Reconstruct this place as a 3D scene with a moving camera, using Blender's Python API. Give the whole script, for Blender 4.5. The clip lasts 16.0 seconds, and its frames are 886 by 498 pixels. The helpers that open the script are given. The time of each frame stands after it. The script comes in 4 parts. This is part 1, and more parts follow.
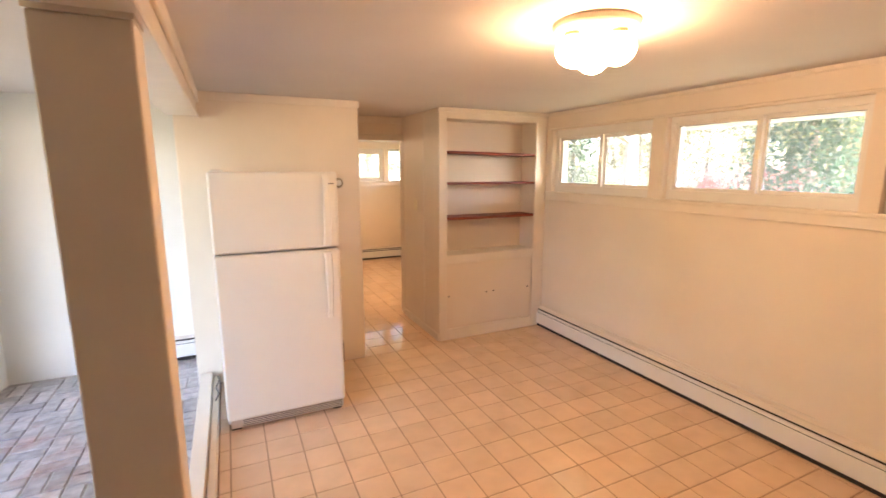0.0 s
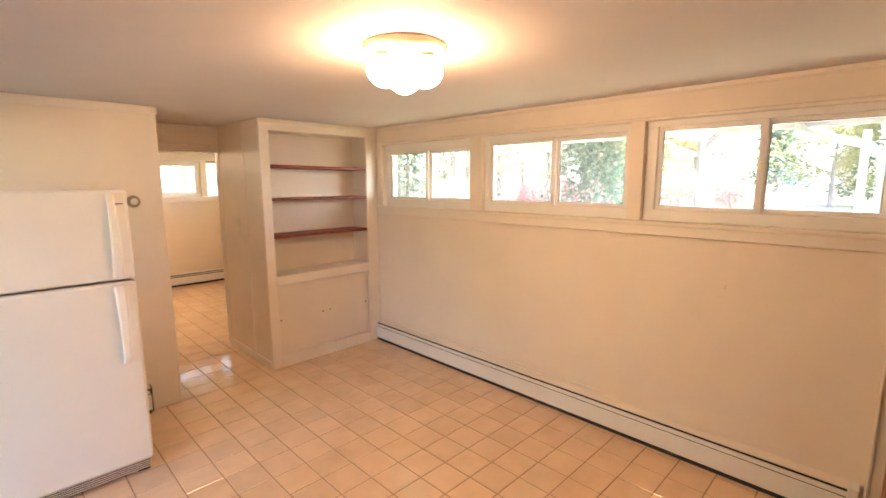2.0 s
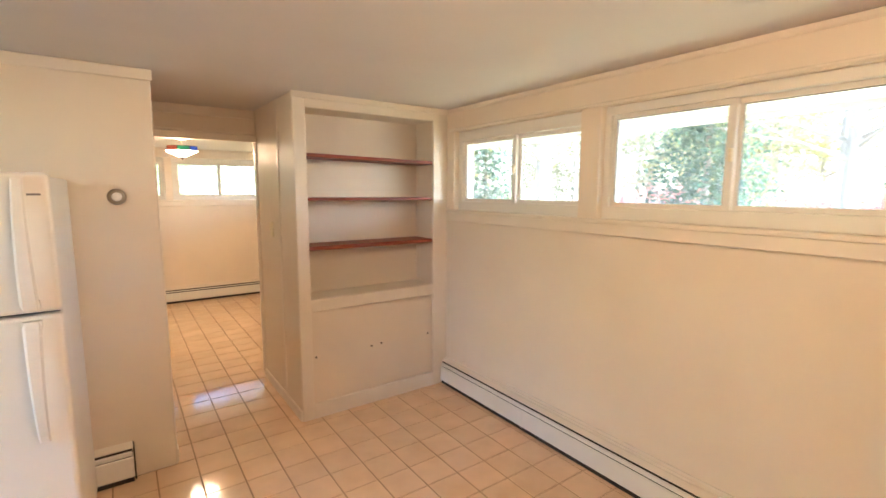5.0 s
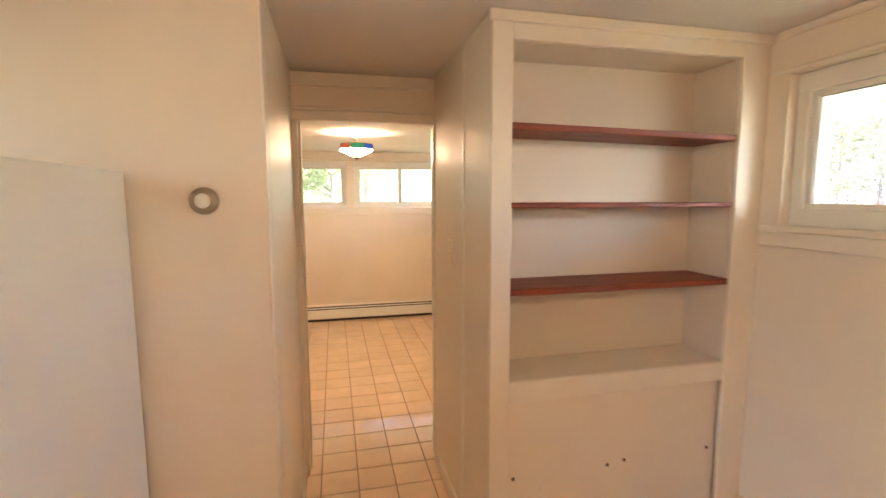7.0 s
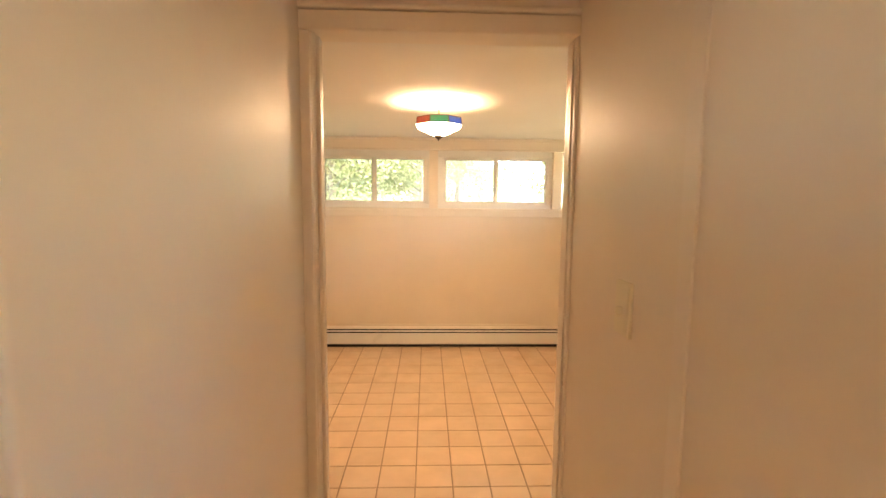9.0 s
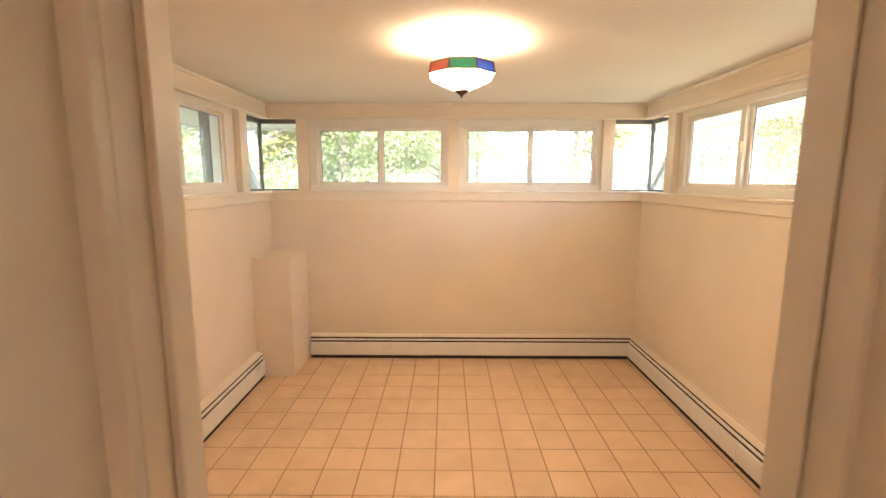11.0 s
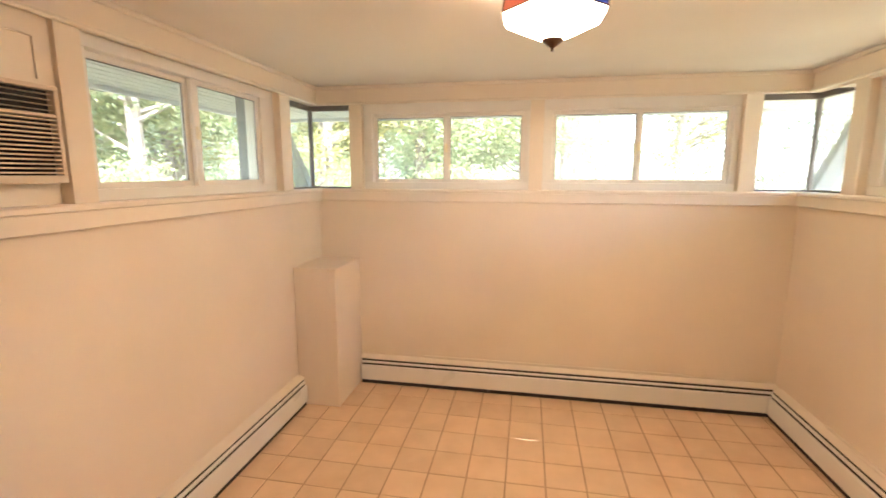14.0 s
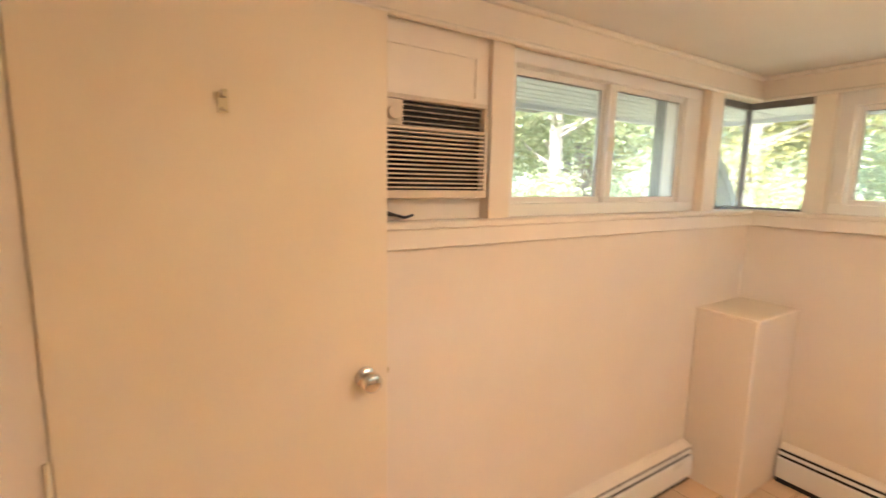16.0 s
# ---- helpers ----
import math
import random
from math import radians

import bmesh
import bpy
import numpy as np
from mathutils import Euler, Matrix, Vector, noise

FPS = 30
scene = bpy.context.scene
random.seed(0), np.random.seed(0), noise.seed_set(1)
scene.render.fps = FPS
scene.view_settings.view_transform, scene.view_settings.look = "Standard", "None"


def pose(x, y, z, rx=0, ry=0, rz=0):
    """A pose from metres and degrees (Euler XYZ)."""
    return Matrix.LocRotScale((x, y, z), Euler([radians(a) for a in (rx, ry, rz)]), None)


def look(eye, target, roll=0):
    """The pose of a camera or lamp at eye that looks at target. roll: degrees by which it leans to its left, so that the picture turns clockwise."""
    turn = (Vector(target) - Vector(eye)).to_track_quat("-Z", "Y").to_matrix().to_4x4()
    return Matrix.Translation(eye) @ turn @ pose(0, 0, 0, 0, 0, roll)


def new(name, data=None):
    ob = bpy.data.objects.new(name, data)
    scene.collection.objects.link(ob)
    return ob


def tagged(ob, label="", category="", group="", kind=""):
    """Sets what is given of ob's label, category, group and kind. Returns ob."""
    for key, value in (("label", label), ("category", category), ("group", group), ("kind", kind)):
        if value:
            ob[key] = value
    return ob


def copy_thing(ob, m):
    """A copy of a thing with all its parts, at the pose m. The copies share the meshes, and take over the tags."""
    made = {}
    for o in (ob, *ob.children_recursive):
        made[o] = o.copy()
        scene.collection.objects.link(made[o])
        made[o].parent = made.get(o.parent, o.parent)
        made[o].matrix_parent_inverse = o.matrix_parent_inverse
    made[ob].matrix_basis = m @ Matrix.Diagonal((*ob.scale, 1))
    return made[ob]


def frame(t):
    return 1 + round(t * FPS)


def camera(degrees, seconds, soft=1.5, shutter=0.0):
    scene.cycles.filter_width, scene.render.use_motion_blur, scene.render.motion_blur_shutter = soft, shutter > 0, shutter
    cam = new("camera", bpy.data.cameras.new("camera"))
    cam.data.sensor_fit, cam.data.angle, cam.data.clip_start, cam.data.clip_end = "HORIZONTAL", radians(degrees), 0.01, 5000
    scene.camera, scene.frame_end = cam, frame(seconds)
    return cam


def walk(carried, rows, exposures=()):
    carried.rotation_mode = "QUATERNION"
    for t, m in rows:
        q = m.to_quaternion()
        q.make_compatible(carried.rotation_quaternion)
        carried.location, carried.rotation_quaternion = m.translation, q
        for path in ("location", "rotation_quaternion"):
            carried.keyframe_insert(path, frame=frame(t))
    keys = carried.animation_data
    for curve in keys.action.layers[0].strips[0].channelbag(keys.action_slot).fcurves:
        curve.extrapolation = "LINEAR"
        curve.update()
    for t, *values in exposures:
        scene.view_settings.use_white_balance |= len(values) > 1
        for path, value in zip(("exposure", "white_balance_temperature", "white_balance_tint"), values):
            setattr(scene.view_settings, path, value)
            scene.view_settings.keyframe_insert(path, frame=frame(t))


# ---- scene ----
cam = camera(88.4, 16.0, shutter=0.4)
PATH = [
    (0, (-0.04, -0.428, 1.692), (0.796, 1.355, 1.346), -0.0),
    (0.5, (-0.011, -0.453, 1.683), (1.001, 1.242, 1.359), -0.0),
    (1, (0.011, -0.455, 1.706), (1.166, 1.146, 1.385), 0.0),
    (1.5, (0.033, -0.455, 1.719), (1.318, 1.046, 1.406), -0.1),
    (2, (0.061, -0.423, 1.72), (1.457, 0.978, 1.421), -0.2),
    (2.5, (0.078, -0.397, 1.713), (1.566, 0.91, 1.432), -0.3),
    (3, (0.206, -0.336, 1.709), (1.721, 0.942, 1.438), -0.1),
    (5.5, (0.911, 0.81, 1.6), (1.901, 2.53, 1.353), 0.7),
    (6, (0.992, 1.188, 1.585), (1.823, 2.992, 1.352), 1.0),
    (6.5, (1.078, 1.534, 1.568), (1.728, 3.413, 1.351), 0.2),
    (7, (1.192, 1.879, 1.583), (1.651, 3.813, 1.361), -0.2),
    (7.5, (1.222, 2.248, 1.563), (1.541, 4.211, 1.357), -0.1),
    (8, (1.294, 2.570, 1.572), (1.467, 4.550, 1.357), 0.0),
    (8.5, (1.305, 2.885, 1.555), (1.440, 4.869, 1.348), 0.3),
    (9, (1.338, 3.150, 1.537), (1.406, 5.138, 1.328), 0.6),
    (11.5, (1.338, 4.155, 1.556), (1.323, 6.128, 1.23), 0.1),
    (12, (1.350, 4.253, 1.538), (1.357, 6.223, 1.193), 0.2),
    (12.5, (1.36, 4.355, 1.534), (1.37, 6.324, 1.183), 0.3),
    (13, (1.368, 4.484, 1.543), (1.345, 6.454, 1.196), 0.3),
    (13.5, (1.37, 4.619, 1.558), (1.231, 6.585, 1.222), 0.2),
    (14, (1.347, 4.737, 1.564), (0.99, 6.678, 1.243), 0.1),
    (14.5, (1.31, 4.857, 1.576), (0.639, 6.716, 1.268), 0.2),
    (15, (1.265, 4.951, 1.584), (0.233, 6.637, 1.283), 0.4),
    (15.5, (1.187, 5.029, 1.586), (-0.195, 6.445, 1.299), 0.6),
    (16, (1.084, 5.053, 1.588), (-0.581, 6.122, 1.295), 1.1),
]
EXPOSURES = [(0, 4.27, 6750, 23), (3, 4.27, 6150, 17), (5.5, 4.27, 5850, 11), (6.5, 4.20, 5900, 12), (7.5, 4.20, 6500, 15), (9, 4.20, 6900, 16), (11.5, 4.14, 5950, 16), (16, 4.22, 6000, 16)]
walk(cam, [(t, look(eye, target, roll)) for t, eye, target, roll in PATH], EXPOSURES)

# ---- daylight ----
world = bpy.data.worlds.new("sky")
scene.world = world
world.use_nodes = True
sky = world.node_tree.nodes.new("ShaderNodeTexSky")
sky.sky_type, sky.sun_disc = "NISHITA", False
sky.sun_elevation, sky.sun_rotation = radians(48), radians(153)
sky.dust_density = 1.5
backing = world.node_tree.nodes["Background"]
backing.inputs["Strength"].default_value = 0.15
world.node_tree.links.new(sky.outputs["Color"], backing.inputs["Color"])
sun = new("sun", bpy.data.lights.new("sun", "SUN"))
sun.data.energy, sun.data.angle, sun.data.color = 2.4, radians(12), (1.0, 0.96, 0.90)
sun.matrix_world = look((0, 0, 0), (-math.sin(radians(27)) * 0.67, math.cos(radians(27)) * 0.67, -0.743))

# lamp light: warm bulbs of the two ceiling lights
BULB = (1.0, 0.63, 0.33)
GLOBE_GLOW, BOWL_GLOW, BULB_WATTS = 5.2, 4.7, 0.5

# ---- plan (metres) ----
TILE, TILE_X, TILE_Y = 0.2032, 1.28, 6.48
EAST, WEST, NORTH = 2.99, -0.16, 7.90      # inner wall faces of the back room; EAST also of the first room
SOUTH = -0.455
CEIL1, CEIL2 = 2.25, 2.18
PART_Y = 3.44                               # wall with the thermostat
HALL_W, HALL_E, DOOR_Y = 0.985, 1.757, 4.47
BACK_Y = 4.578                              # back room's south wall
OPEN_X = -0.205                             # beam and post line


# ---- materials ----
def mat(name, base, rough=0.5, metal=0.0, vary=0.06, scale=6.0, bump=0.05, bump_scale=60.0, second=None, mix_scale=2.0,
        mix_at=(0.45, 0.7), stretch=(1, 1, 1), rough_vary=0.08, piece=0.0, coat=0.0):
    m = bpy.data.materials.new(name)
    m.use_nodes = True
    nt = m.node_tree
    nodes, links = nt.nodes, nt.links
    bsdf = nodes["Principled BSDF"]
    mp = nodes.new("ShaderNodeMapping")
    geo = nodes.new("ShaderNodeNewGeometry")
    mp.inputs["Scale"].default_value = stretch
    links.new(geo.outputs["Position"], mp.inputs["Vector"])
    n1 = nodes.new("ShaderNodeTexNoise")
    n1.inputs["Scale"].default_value, n1.inputs["Detail"].default_value = scale, 6
    n2 = nodes.new("ShaderNodeTexNoise")
    n2.inputs["Scale"].default_value, n2.inputs["Detail"].default_value = bump_scale, 4
    n3 = nodes.new("ShaderNodeTexNoise")
    n3.inputs["Scale"].default_value, n3.inputs["Detail"].default_value = mix_scale, 5
    for n in (n1, n2, n3):
        links.new(mp.outputs["Vector"], n.inputs["Vector"])
    # grain: brightness varies about the base colour
    val = nodes.new("ShaderNodeMapRange")
    val.inputs["From Min"].default_value, val.inputs["From Max"].default_value = 0.25, 0.75
    val.inputs["To Min"].default_value, val.inputs["To Max"].default_value = 1 - vary, 1 + vary
    links.new(n1.outputs["Fac"], val.inputs["Value"])
    col = nodes.new("ShaderNodeMix")
    col.data_type = "RGBA"
    col.inputs[6].default_value = (*base, 1)
    col.inputs[7].default_value = (*(second or base), 1)
    ramp = nodes.new("ShaderNodeMapRange")
    ramp.inputs["From Min"].default_value, ramp.inputs["From Max"].default_value = mix_at
    links.new(n3.outputs["Fac"], ramp.inputs["Value"])
    links.new(ramp.outputs["Result"], col.inputs[0])
    hsv = nodes.new("ShaderNodeHueSaturation")
    links.new(col.outputs[2], hsv.inputs["Color"])
    last = val.outputs["Result"]
    if piece:
        info = nodes.new("ShaderNodeObjectInfo")
        pr = nodes.new("ShaderNodeMapRange")
        pr.inputs["To Min"].default_value, pr.inputs["To Max"].default_value = 1 - piece, 1 + piece
        links.new(info.outputs["Random"], pr.inputs["Value"])
        mul = nodes.new("ShaderNodeMath")
        mul.operation = "MULTIPLY"
        links.new(last, mul.inputs[0])
        links.new(pr.outputs["Result"], mul.inputs[1])
        last = mul.outputs["Value"]
    links.new(last, hsv.inputs["Value"])
    links.new(hsv.outputs["Color"], bsdf.inputs["Base Color"])
    rr = nodes.new("ShaderNodeMapRange")
    rr.inputs["To Min"].default_value, rr.inputs["To Max"].default_value = max(0.02, rough - rough_vary), min(1, rough + rough_vary)
    links.new(n3.outputs["Fac"], rr.inputs["Value"])
    links.new(rr.outputs["Result"], bsdf.inputs["Roughness"])
    bsdf.inputs["Metallic"].default_value = metal
    bsdf.inputs["Coat Weight"].default_value = coat
    if bump:
        bp = nodes.new("ShaderNodeBump")
        bp.inputs["Strength"].default_value, bp.inputs["Distance"].default_value = bump, 0.004
        links.new(n2.outputs["Fac"], bp.inputs["Height"])
        links.new(bp.outputs["Normal"], bsdf.inputs["Normal"])
    return m


def glow(name, color, strength, base=(0.9, 0.85, 0.75)):
    m = bpy.data.materials.new(name)
    m.use_nodes = True
    b = m.node_tree.nodes["Principled BSDF"]
    b.inputs["Base Color"].default_value = (*base, 1)
    b.inputs["Roughness"].default_value = 0.3
    b.inputs["Emission Color"].default_value = (*color, 1)
    b.inputs["Emission Strength"].default_value = strength
    return m


def pane_glass():
    m = bpy.data.materials.new("window_glass")
    m.use_nodes = True
    nt = m.node_tree
    out = nt.nodes["Material Output"]
    clear, gloss, mix, facing_in, power, scaled = (nt.nodes.new(n) for n in ("ShaderNodeBsdfTransparent", "ShaderNodeBsdfGlossy", "ShaderNodeMixShader", "ShaderNodeLayerWeight", "ShaderNodeMath", "ShaderNodeMapRange"))
    clear.inputs["Color"].default_value = (0.94, 0.97, 0.96, 1)
    gloss.inputs["Roughness"].default_value = 0.02
    facing_in.inputs["Blend"].default_value = 0.5
    power.operation = "POWER"
    power.inputs[1].default_value = 4.0
    scaled.inputs["To Min"].default_value, scaled.inputs["To Max"].default_value = 0.03, 0.7
    nt.links.new(facing_in.outputs["Facing"], power.inputs[0])
    nt.links.new(power.outputs["Value"], scaled.inputs["Value"])
    nt.links.new(scaled.outputs["Result"], mix.inputs["Fac"])
    nt.links.new(clear.outputs["BSDF"], mix.inputs[1])
    nt.links.new(gloss.outputs["BSDF"], mix.inputs[2])
    # faint white scatter mixed into the pane, standing in for veiling glare
    veil, veil_mix = nt.nodes.new("ShaderNodeBsdfTranslucent"), nt.nodes.new("ShaderNodeMixShader")
    veil_mix.inputs["Fac"].default_value = 0.055
    nt.links.new(mix.outputs["Shader"], veil_mix.inputs[1])
    nt.links.new(veil.outputs["BSDF"], veil_mix.inputs[2])
    nt.links.new(veil_mix.outputs["Shader"], out.inputs["Surface"])
    return m


WALL = mat("cream_wall_paint", (0.81, 0.70, 0.568), 0.52, vary=0.02, scale=3, bump=0.10, bump_scale=35, second=(0.775, 0.665, 0.53), mix_scale=1.3, rough_vary=0.03)
GLOSSWALL = mat("cream_gloss_wall_paint", (0.81, 0.705, 0.57), 0.42, vary=0.025, scale=3, bump=0.16, bump_scale=14, second=(0.775, 0.665, 0.53), mix_scale=1.3, rough_vary=0.05)
TRIM = mat("cream_gloss_trim", (0.82, 0.725, 0.605), 0.32, vary=0.02, scale=9, bump=0.06, bump_scale=25, second=(0.79, 0.70, 0.585), mix_scale=3, rough_vary=0.03)
# front colour lowered against the lamp halo, back colour raised for missing lamp light
CEILM = mat("ceiling_paint_dimmed", (0.71, 0.66, 0.625), 0.8, vary=0.02, scale=2.5, bump=0.12, bump_scale=90, second=(0.685, 0.63, 0.595), mix_scale=1.0)
CEILM_BACK = mat("ceiling_paint_lifted", (0.83, 0.79, 0.725), 0.8, vary=0.02, scale=2.5, bump=0.12, bump_scale=90, second=(0.80, 0.755, 0.685), mix_scale=1.0)
WHITE = mat("white_enamel", (0.80, 0.77, 0.71), 0.3, vary=0.02, scale=8, bump=0.02)
VINYL = mat("window_vinyl", (0.80, 0.76, 0.695), 0.35, vary=0.02, scale=10, bump=0.02)
FRIDGE = mat("fridge_enamel", (0.82, 0.77, 0.69), 0.32, vary=0.015, scale=5, bump=0.18, bump_scale=260)
FRIDGE_SIDE = mat("fridge_side_enamel", (0.78, 0.76, 0.72), 0.36, vary=0.02, scale=5, bump=0.2, bump_scale=260)
# near-black for shade put into grilles and recesses, and for the fridge feet
DARK = mat("gap_shade_and_feet", (0.02, 0.018, 0.016), 0.8, bump=0)
RUBBER = mat("grey_gasket", (0.16, 0.14, 0.13), 0.6, bump=0)
# near-black for the shade inside the heaters, and for their dark brackets
HEATER_DARK = mat("heater_shade_and_brackets", (0.035, 0.028, 0.024), 0.8, bump=0)
SHELF = mat("mahogany_shelf", (0.25, 0.045, 0.016), 0.5, vary=0.3, scale=14, stretch=(0.7, 9, 9), second=(0.14, 0.03, 0.015), mix_scale=3, bump=0.08)
DOORWOOD = mat("red_brown_door_wood", (0.22, 0.075, 0.026), 0.6, vary=0.25, scale=10, stretch=(8, 8, 0.6), second=(0.15, 0.042, 0.018), mix_scale=2.5)
TILEM = mat("peach_floor_tile", (0.76, 0.54, 0.355), 0.08, vary=0.06, scale=7, bump=0.05, bump_scale=45, second=(0.72, 0.495, 0.315), mix_scale=5, piece=0.045, rough_vary=0.03)
GROUT = mat("brown_grout", (0.33, 0.19, 0.11), 0.85, vary=0.2, scale=20, bump=0.2)
BRICK = mat("worn_floor_brick", (0.40, 0.37, 0.36), 0.40, vary=0.3, scale=18, bump=0.4, bump_scale=60, second=(0.40, 0.27, 0.23), mix_scale=2.4, mix_at=(0.52, 0.66), piece=0.25)
MORTAR = mat("pale_mortar", (0.42, 0.38, 0.35), 0.9, vary=0.15, scale=20, bump=0.3)
COOLWALL = mat("pale_sunroom_paint", (0.78, 0.76, 0.70), 0.5, vary=0.03, scale=3, bump=0.1)
CHROME = mat("polished_chrome", (0.74, 0.72, 0.69), 0.07, metal=1.0, vary=0.02, bump=0, rough_vary=0.04)
# cream pushed towards yellow, the lamp's warm light put into the door's colour
DOORPAINT = mat("lamp_warmed_door_paint", (0.82, 0.69, 0.50), 0.42, vary=0.025, scale=2.5, bump=0.08, bump_scale=20, second=(0.79, 0.655, 0.46), mix_scale=1.4, rough_vary=0.04)
BRASS = mat("satin_brass", (0.62, 0.50, 0.30), 0.3, metal=1.0, bump=0)
PEWTER = mat("thermostat_shell", (0.36, 0.30, 0.22), 0.35, metal=0.6, bump=0)
IVORY = mat("ivory_plastic", (0.82, 0.73, 0.53), 0.35, bump=0)
PAN = mat("tan_painted_metal", (0.66, 0.52, 0.38), 0.45, bump=0.02)
ACPLASTIC = mat("aged_beige_plastic", (0.66, 0.55, 0.42), 0.45, vary=0.04, bump=0.03)
BRONZE = mat("dark_bronze", (0.10, 0.055, 0.03), 0.4, metal=0.8, bump=0)
CABLE = mat("black_cable", (0.02, 0.02, 0.022), 0.5, bump=0)
GLASS = pane_glass()
SOFFIT = mat("white_vinyl_soffit", (0.72, 0.72, 0.70), 0.5, vary=0.03, bump=0.02)
SIDING = mat("white_siding", (0.74, 0.75, 0.76), 0.5, vary=0.03, bump=0.05)
BARK = mat("bark", (0.25, 0.21, 0.18), 0.9, vary=0.35, scale=16, bump=0.7, bump_scale=30, stretch=(1, 1, 0.25))
GRASS = mat("lawn", (0.20, 0.18, 0.085), 0.9, vary=0.3, scale=3, bump=0.6, bump_scale=40, second=(0.27, 0.22, 0.15), mix_scale=0.4)
PAVE = mat("pale_driveway", (0.42, 0.41, 0.39), 0.85, vary=0.1, scale=4, bump=0.2)
# grey set dark to carry the shade on the outer post; braces share it
SHADEGREY = mat("shaded_grey_paint", (0.20, 0.20, 0.20), 0.7, vary=0.15, scale=8, stretch=(6, 6, 0.6))
ROOFM = mat("grey_roof_shingle", (0.14, 0.13, 0.125), 0.85, vary=0.2, scale=12, bump=0.4)


def leafy(name, a, b):
    m = mat(name, a, 0.6, vary=0.35, scale=1.2, bump=0, second=b, mix_scale=0.9, mix_at=(0.4, 0.6))
    nt = m.node_tree
    thin, mix = nt.nodes.new("ShaderNodeBsdfTranslucent"), nt.nodes.new("ShaderNodeMixShader")
    bsdf = nt.nodes["Principled BSDF"]
    geo = [n for n in nt.nodes if n.bl_idname == "ShaderNodeNewGeometry"][0]
    col = [n for n in nt.nodes if n.bl_idname == "ShaderNodeMix"][0]
    nt.links.new(geo.outputs["Random Per Island"], col.inputs[0])
    nt.links.new(bsdf.inputs["Base Color"].links[0].from_socket, thin.inputs["Color"])
    mix.inputs["Fac"].default_value = 0.65
    nt.links.new(bsdf.outputs["BSDF"], mix.inputs[1])
    nt.links.new(thin.outputs["BSDF"], mix.inputs[2])
    nt.links.new(mix.outputs["Shader"], nt.nodes["Material Output"].inputs["Surface"])
    return m


# green and woods leaves are lifted pale: outdoor haze put into their colour
LEAF_GREEN = leafy("leaves_green_hazed", (0.28, 0.36, 0.18), (0.44, 0.44, 0.24))
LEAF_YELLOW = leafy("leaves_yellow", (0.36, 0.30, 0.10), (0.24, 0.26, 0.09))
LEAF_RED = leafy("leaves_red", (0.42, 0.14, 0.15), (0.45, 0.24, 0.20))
LEAF_WOODS = leafy("leaves_woods_hazed", (0.36, 0.45, 0.27), (0.52, 0.52, 0.31))
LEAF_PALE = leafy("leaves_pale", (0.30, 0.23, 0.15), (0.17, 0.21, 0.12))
LEAF_FIR = leafy("needles_fir", (0.030, 0.075, 0.050), (0.055, 0.11, 0.06))


# ---- mesh helpers ----
def cuboid(bm, x0, x1, y0, y1, z0, z1):
    vs = [bm.verts.new((x, y, z)) for x in (x0, x1) for y in (y0, y1) for z in (z0, z1)]
    fs = [bm.faces.new([vs[i] for i in q]) for q in ((0, 1, 3, 2), (4, 6, 7, 5), (0, 4, 5, 1), (2, 3, 7, 6), (0, 2, 6, 4), (1, 5, 7, 3))]
    return vs, fs


def blocks(*boxes, bevel=0.0, segments=1):
    bm = bmesh.new()
    for b in boxes:
        cuboid(bm, *b)
    if bevel:
        bmesh.ops.bevel(bm, geom=bm.edges[:], offset=bevel, segments=segments, affect="EDGES", profile=0.5)
    return bm


def lathe(profile, steps=32, around=(0, 0), start=0.0):
    """Turned solid: profile of (radius, z) from bottom to top."""
    bm = bmesh.new()
    rings = []
    for r, z in profile:
        if r < 1e-5:
            rings.append([bm.verts.new((around[0], around[1], z))])
        else:
            rings.append([bm.verts.new((around[0] + r * math.cos(start + 2 * math.pi * i / steps), around[1] + r * math.sin(start + 2 * math.pi * i / steps), z)) for i in range(steps)])
    for a, b in zip(rings, rings[1:]):
        for i in range(steps):
            j = (i + 1) % steps
            if len(a) == 1 and len(b) > 1:
                bm.faces.new((a[0], b[j], b[i]))
            elif len(b) == 1 and len(a) > 1:
                bm.faces.new((a[i], a[j], b[0]))
            elif len(a) > 1:
                bm.faces.new((a[i], a[j], b[j], b[i]))
    return bm


def tube(points, radius, steps=10):
    """A round bar along points."""
    bm = bmesh.new()
    rings = []
    pts = [Vector(p) for p in points]
    for i, p in enumerate(pts):
        d = (pts[min(i + 1, len(pts) - 1)] - pts[max(i - 1, 0)]).normalized()
        a = d.orthogonal().normalized() if i == 0 else (rings[-1][1] - d * rings[-1][1].dot(d)).normalized()
        b = d.cross(a)
        r = radius[i] if isinstance(radius, (list, tuple)) else radius
        rings.append(([bm.verts.new(p + r * (math.cos(2 * math.pi * k / steps) * a + math.sin(2 * math.pi * k / steps) * b)) for k in range(steps)], a))
    for (u, _), (v, _) in zip(rings, rings[1:]):
        for k in range(steps):
            bm.faces.new((u[k], u[(k + 1) % steps], v[(k + 1) % steps], v[k]))
    bm.faces.new(rings[0][0][::-1])
    bm.faces.new(rings[-1][0])
    return bm


def extrude_profile(profile, length):
    """A moulding: profile of (depth, height) drawn along x from 0 to length."""
    bm = bmesh.new()
    a = [bm.verts.new((0, d, h)) for d, h in profile]
    b = [bm.verts.new((length, d, h)) for d, h in profile]
    n = len(profile)
    for i in range(n):
        bm.faces.new((a[i], a[(i + 1) % n], b[(i + 1) % n], b[i]))
    bm.faces.new(a[::-1])
    bm.faces.new(b)
    return bm


